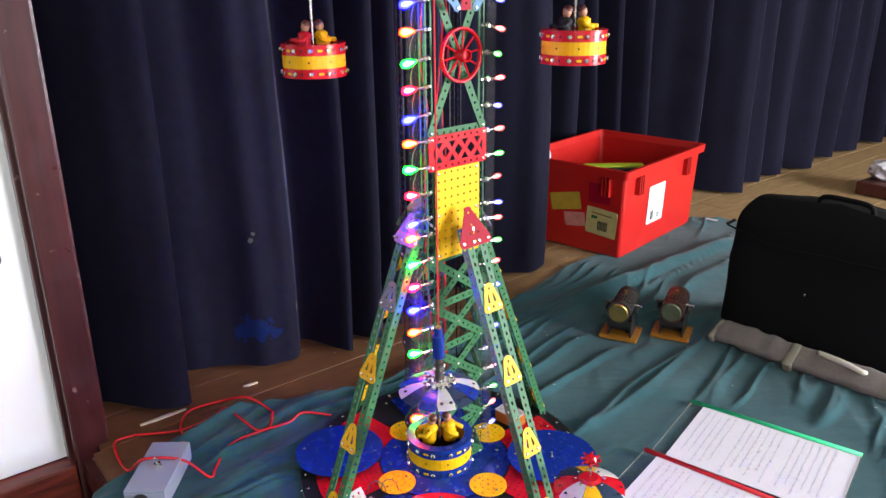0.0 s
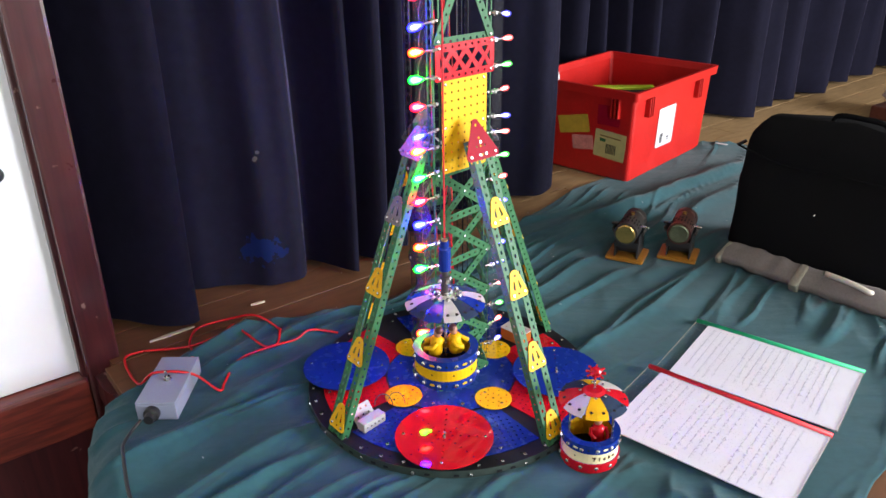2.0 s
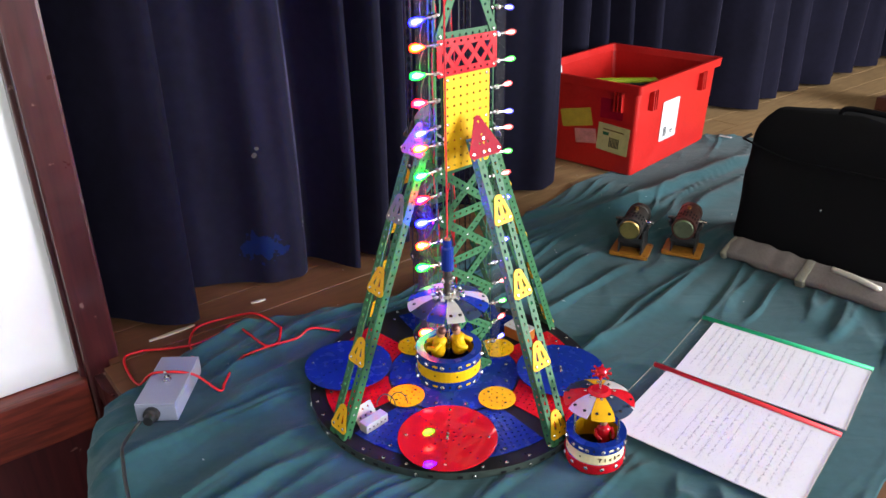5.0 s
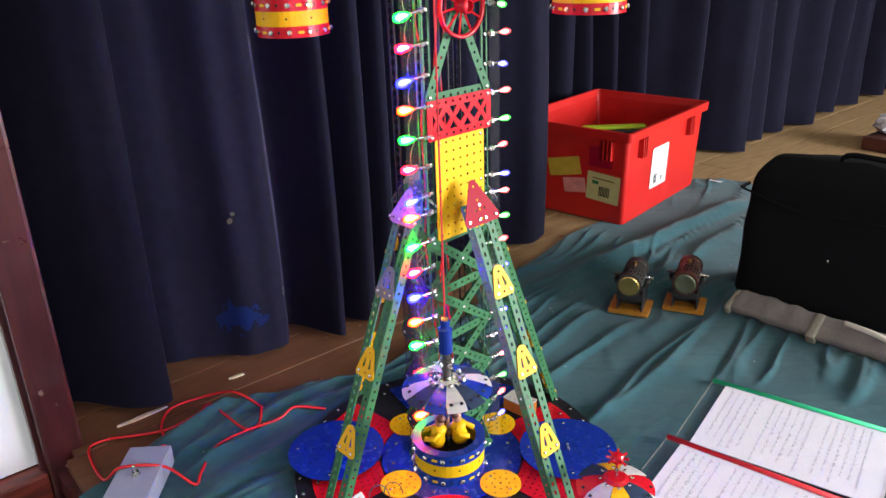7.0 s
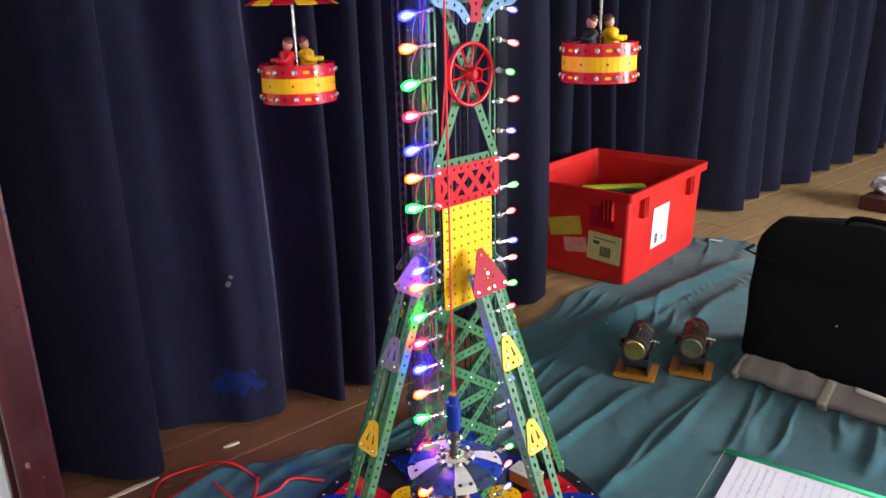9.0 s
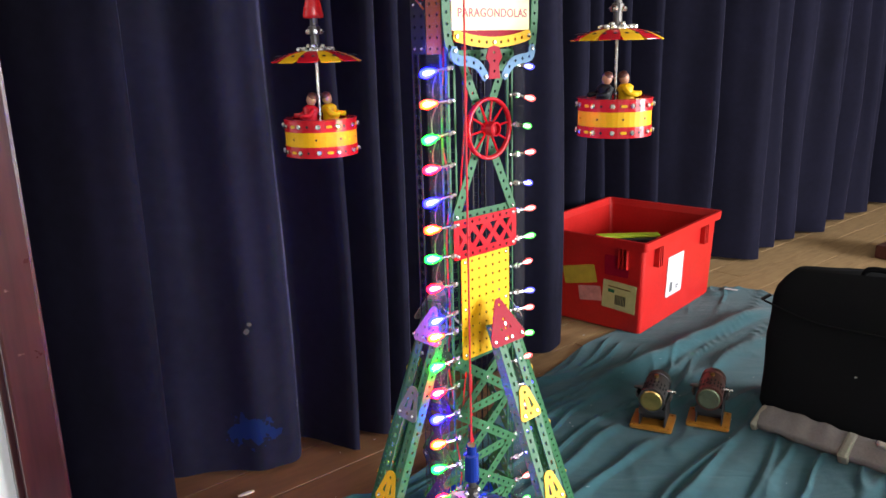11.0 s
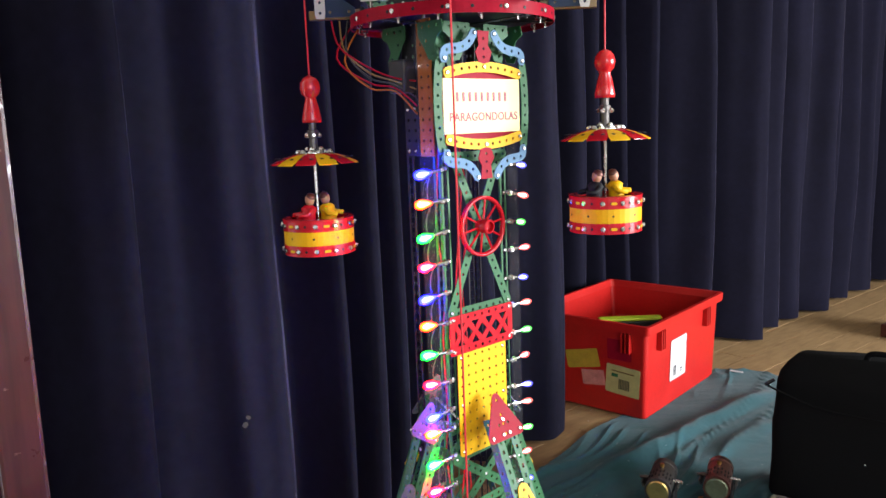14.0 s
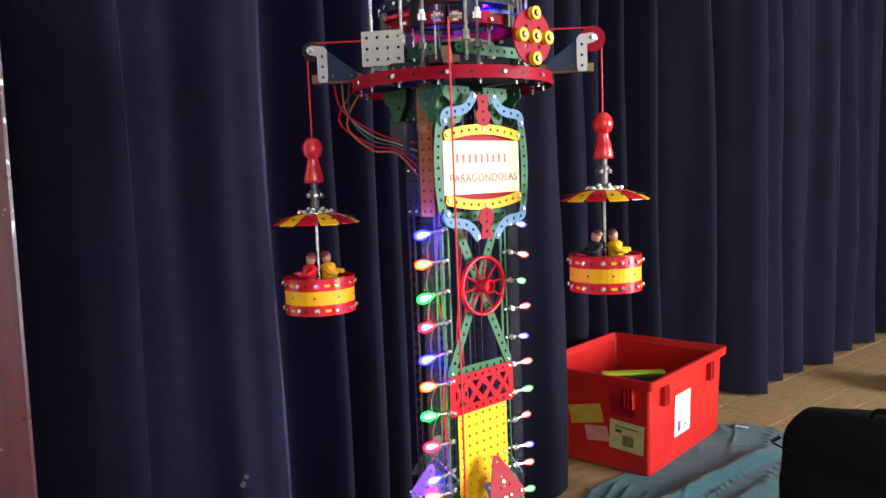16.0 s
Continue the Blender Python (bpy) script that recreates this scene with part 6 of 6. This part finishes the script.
# ---- two small motors on yellow bases ----
def motor(m, shell, label, facecol):
    e = thing("toy_motor", m, label, "motor", "pair of toy motors")
    part("base_plate", plate(rounded(0.088, 0.082, 0.004, 2), [circle(0.003, 8, sx * 0.036, sy * 0.033) for sx in (-1, 1) for sy in (-1, 1)], 0.006), PLYBASE, e, "yellow-brown flanged base plate")
    bmk = bmesh.new()
    for s in (-1, 1):
        plate([(-0.034, 0), (0.034, 0), (0.030, 0.056), (-0.030, 0.056)], [circle(0.003, 8, 0, 0.02)], 0.003, bmk, shift(s * 0.026, 0.004, 0.006) @ rot(90, "Z") @ UP)
    box(0.05, 0.058, 0.004, shift(0, 0.004, 0.036), 0.0, bmk)
    box(0.05, 0.03, 0.03, shift(0, 0.018, 0.006), 0.002, bmk)
    box(0.056, 0.006, 0.016, shift(0, -0.026, 0.030), 0.001, bmk)
    part("cradle", bmk, BLACKRUBBER, e, "dark side-plate cradle")
    ax = shift(0, 0, 0.072) @ rot(90, "X") @ Matrix.Diagonal((0.95, 0.95, 1.1, 1))
    part("barrel", lathe([(0, -0.062), (0.024, -0.062), (0.028, -0.056), (0.028, -0.040), (0.0265, -0.039), (0.0265, -0.030), (0.028, -0.029), (0.028, 0.034), (0.0285, 0.036), (0.0285, 0.040), (0, 0.040)], 28), shell, e, "ribbed metal barrel", ax, False)
    part("end_disc", lathe([(0, 0.040), (0.021, 0.040), (0.024, 0.042), (0.021, 0.0435), (0, 0.0425)], 28), facecol, e, "round tarnished end disc", ax)
    for k in range(18):
        part("barrel_slot", box(0.0035, 0.009, 0.002, bevel=0.0004), BLACK, e, "", shift(0, 0, 0.072) @ rot(-64 + 16 * (k // 2), "Y") @ shift(0, (-0.024 if k % 2 else -0.006) + 0.005 * (k // 2 % 2), 0.0256))
    for s in (-1, 1):
        part("terminal", lathe([(0, 0), (0.0045, 0), (0.0045, 0.012), (0.003, 0.013), (0.003, 0.02), (0, 0.02)], 10), STEEL if s > 0 else DARKSTEEL, e, "metal terminal", shift(s * 0.024, 0.004, 0.076) @ rot(s * 90, "Y"))
        part("brush_arm", box(0.005, 0.034, 0.012, bevel=0.001), DARKSTEEL, e, "", shift(s * 0.033, 0.0, 0.062) @ rot(s * 18, "Y"))
    part("oil_cup", lathe([(0, 0), (0.004, 0), (0.005, 0.008), (0, 0.009)], 10), BRASS, e, "", shift(0, 0.018, 0.096))
    return e


motor(shift(0.412, 0.515, 0.006) @ rot(-22, "Z"), DARKSTEEL, "dull steel toy motor on a yellow base plate", BRASS)
motor(shift(0.534, 0.522, 0.006) @ rot(-22, "Z"), COPPERY, "coppery brown toy motor on a yellow base plate", material("verdigris_disc", (0.13, 0.15, 0.09), 0.4, 0.7, vary=0.3, scale=90))

# far on the boards: a crumpled pale parcel on a dark tray
tagged(link("tray", box(0.22, 0.16, 0.05, bevel=0.006), COPPERY, m=shift(1.66, 1.80, 0.0) @ rot(40, "Z")), "dark wooden tray on the stage boards", "tray")
bm = bmesh.new()
bmesh.ops.create_icosphere(bm, subdivisions=3, radius=0.07)
for v in bm.verts:
    v.co *= 1 + 0.35 * noise.noise(v.co * 28)
    v.co.z *= 0.6
tagged(link("crumpled_bag", bm, PAPER, m=shift(1.66, 1.82, 0.088)), "crumpled pale plastic bag on a tray", "plastic bag")

# ---- floorboards, each a piece of the stage floor ----
rnd = random.Random(23)
shared = {}
row = 0
d = -1.28
while d < 1.4:
    w = 0.112
    s = -0.1 + rnd.uniform(-0.6, 0.0)
    while s < 4.5:
        L = rnd.choice((1.4, 1.8, 2.2))
        a, b = max(s, -0.045 if d > 0.05 else -0.03), min(s + L, 4.55)
        key = (round(b - a, 2))
        if key not in shared:
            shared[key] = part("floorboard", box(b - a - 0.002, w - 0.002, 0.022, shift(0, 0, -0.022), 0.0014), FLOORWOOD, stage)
            ob = shared[key]
        else:
            ob = again(shared[key], Matrix(), stage)
        p = along((a + b) / 2, d + w / 2)
        ob.matrix_basis = shift(0, 0, 0.074) @ Matrix.Translation((p.x, p.y, -0.001 - rnd.uniform(0, 0.0012))) @ rot(WALLTURN, "Z")
        s += L
    d += w

# lint and dust specks on the cloth and boards
rnd = random.Random(41)
bm = bmesh.new()
for i in range(110):
    x, y = rnd.uniform(-0.45, 1.0), rnd.uniform(-0.3, 1.2)
    if y > 0.85 + 0.9 * x or math.hypot(x - CX, y - CY) < 0.27 or (0.27 < x < 0.78 and -0.33 < y < 0.23):
        continue
    L, w, a = rnd.uniform(0.0015, 0.006), rnd.uniform(0.0005, 0.0013), rnd.uniform(0, 180)
    plate([(-L / 2, -w / 2), (L / 2, -w * 0.3), (L / 2, w * 0.3), (-L / 3, w / 2)], (), 0.0005, bm, shift(x, y, cloth_height(x, y) + 0.0014) @ rot(a, "Z"))
tagged(link("lint", bm, LABELWHITE), "pale specks of lint scattered over the cloth", "lint", kind="stuff")
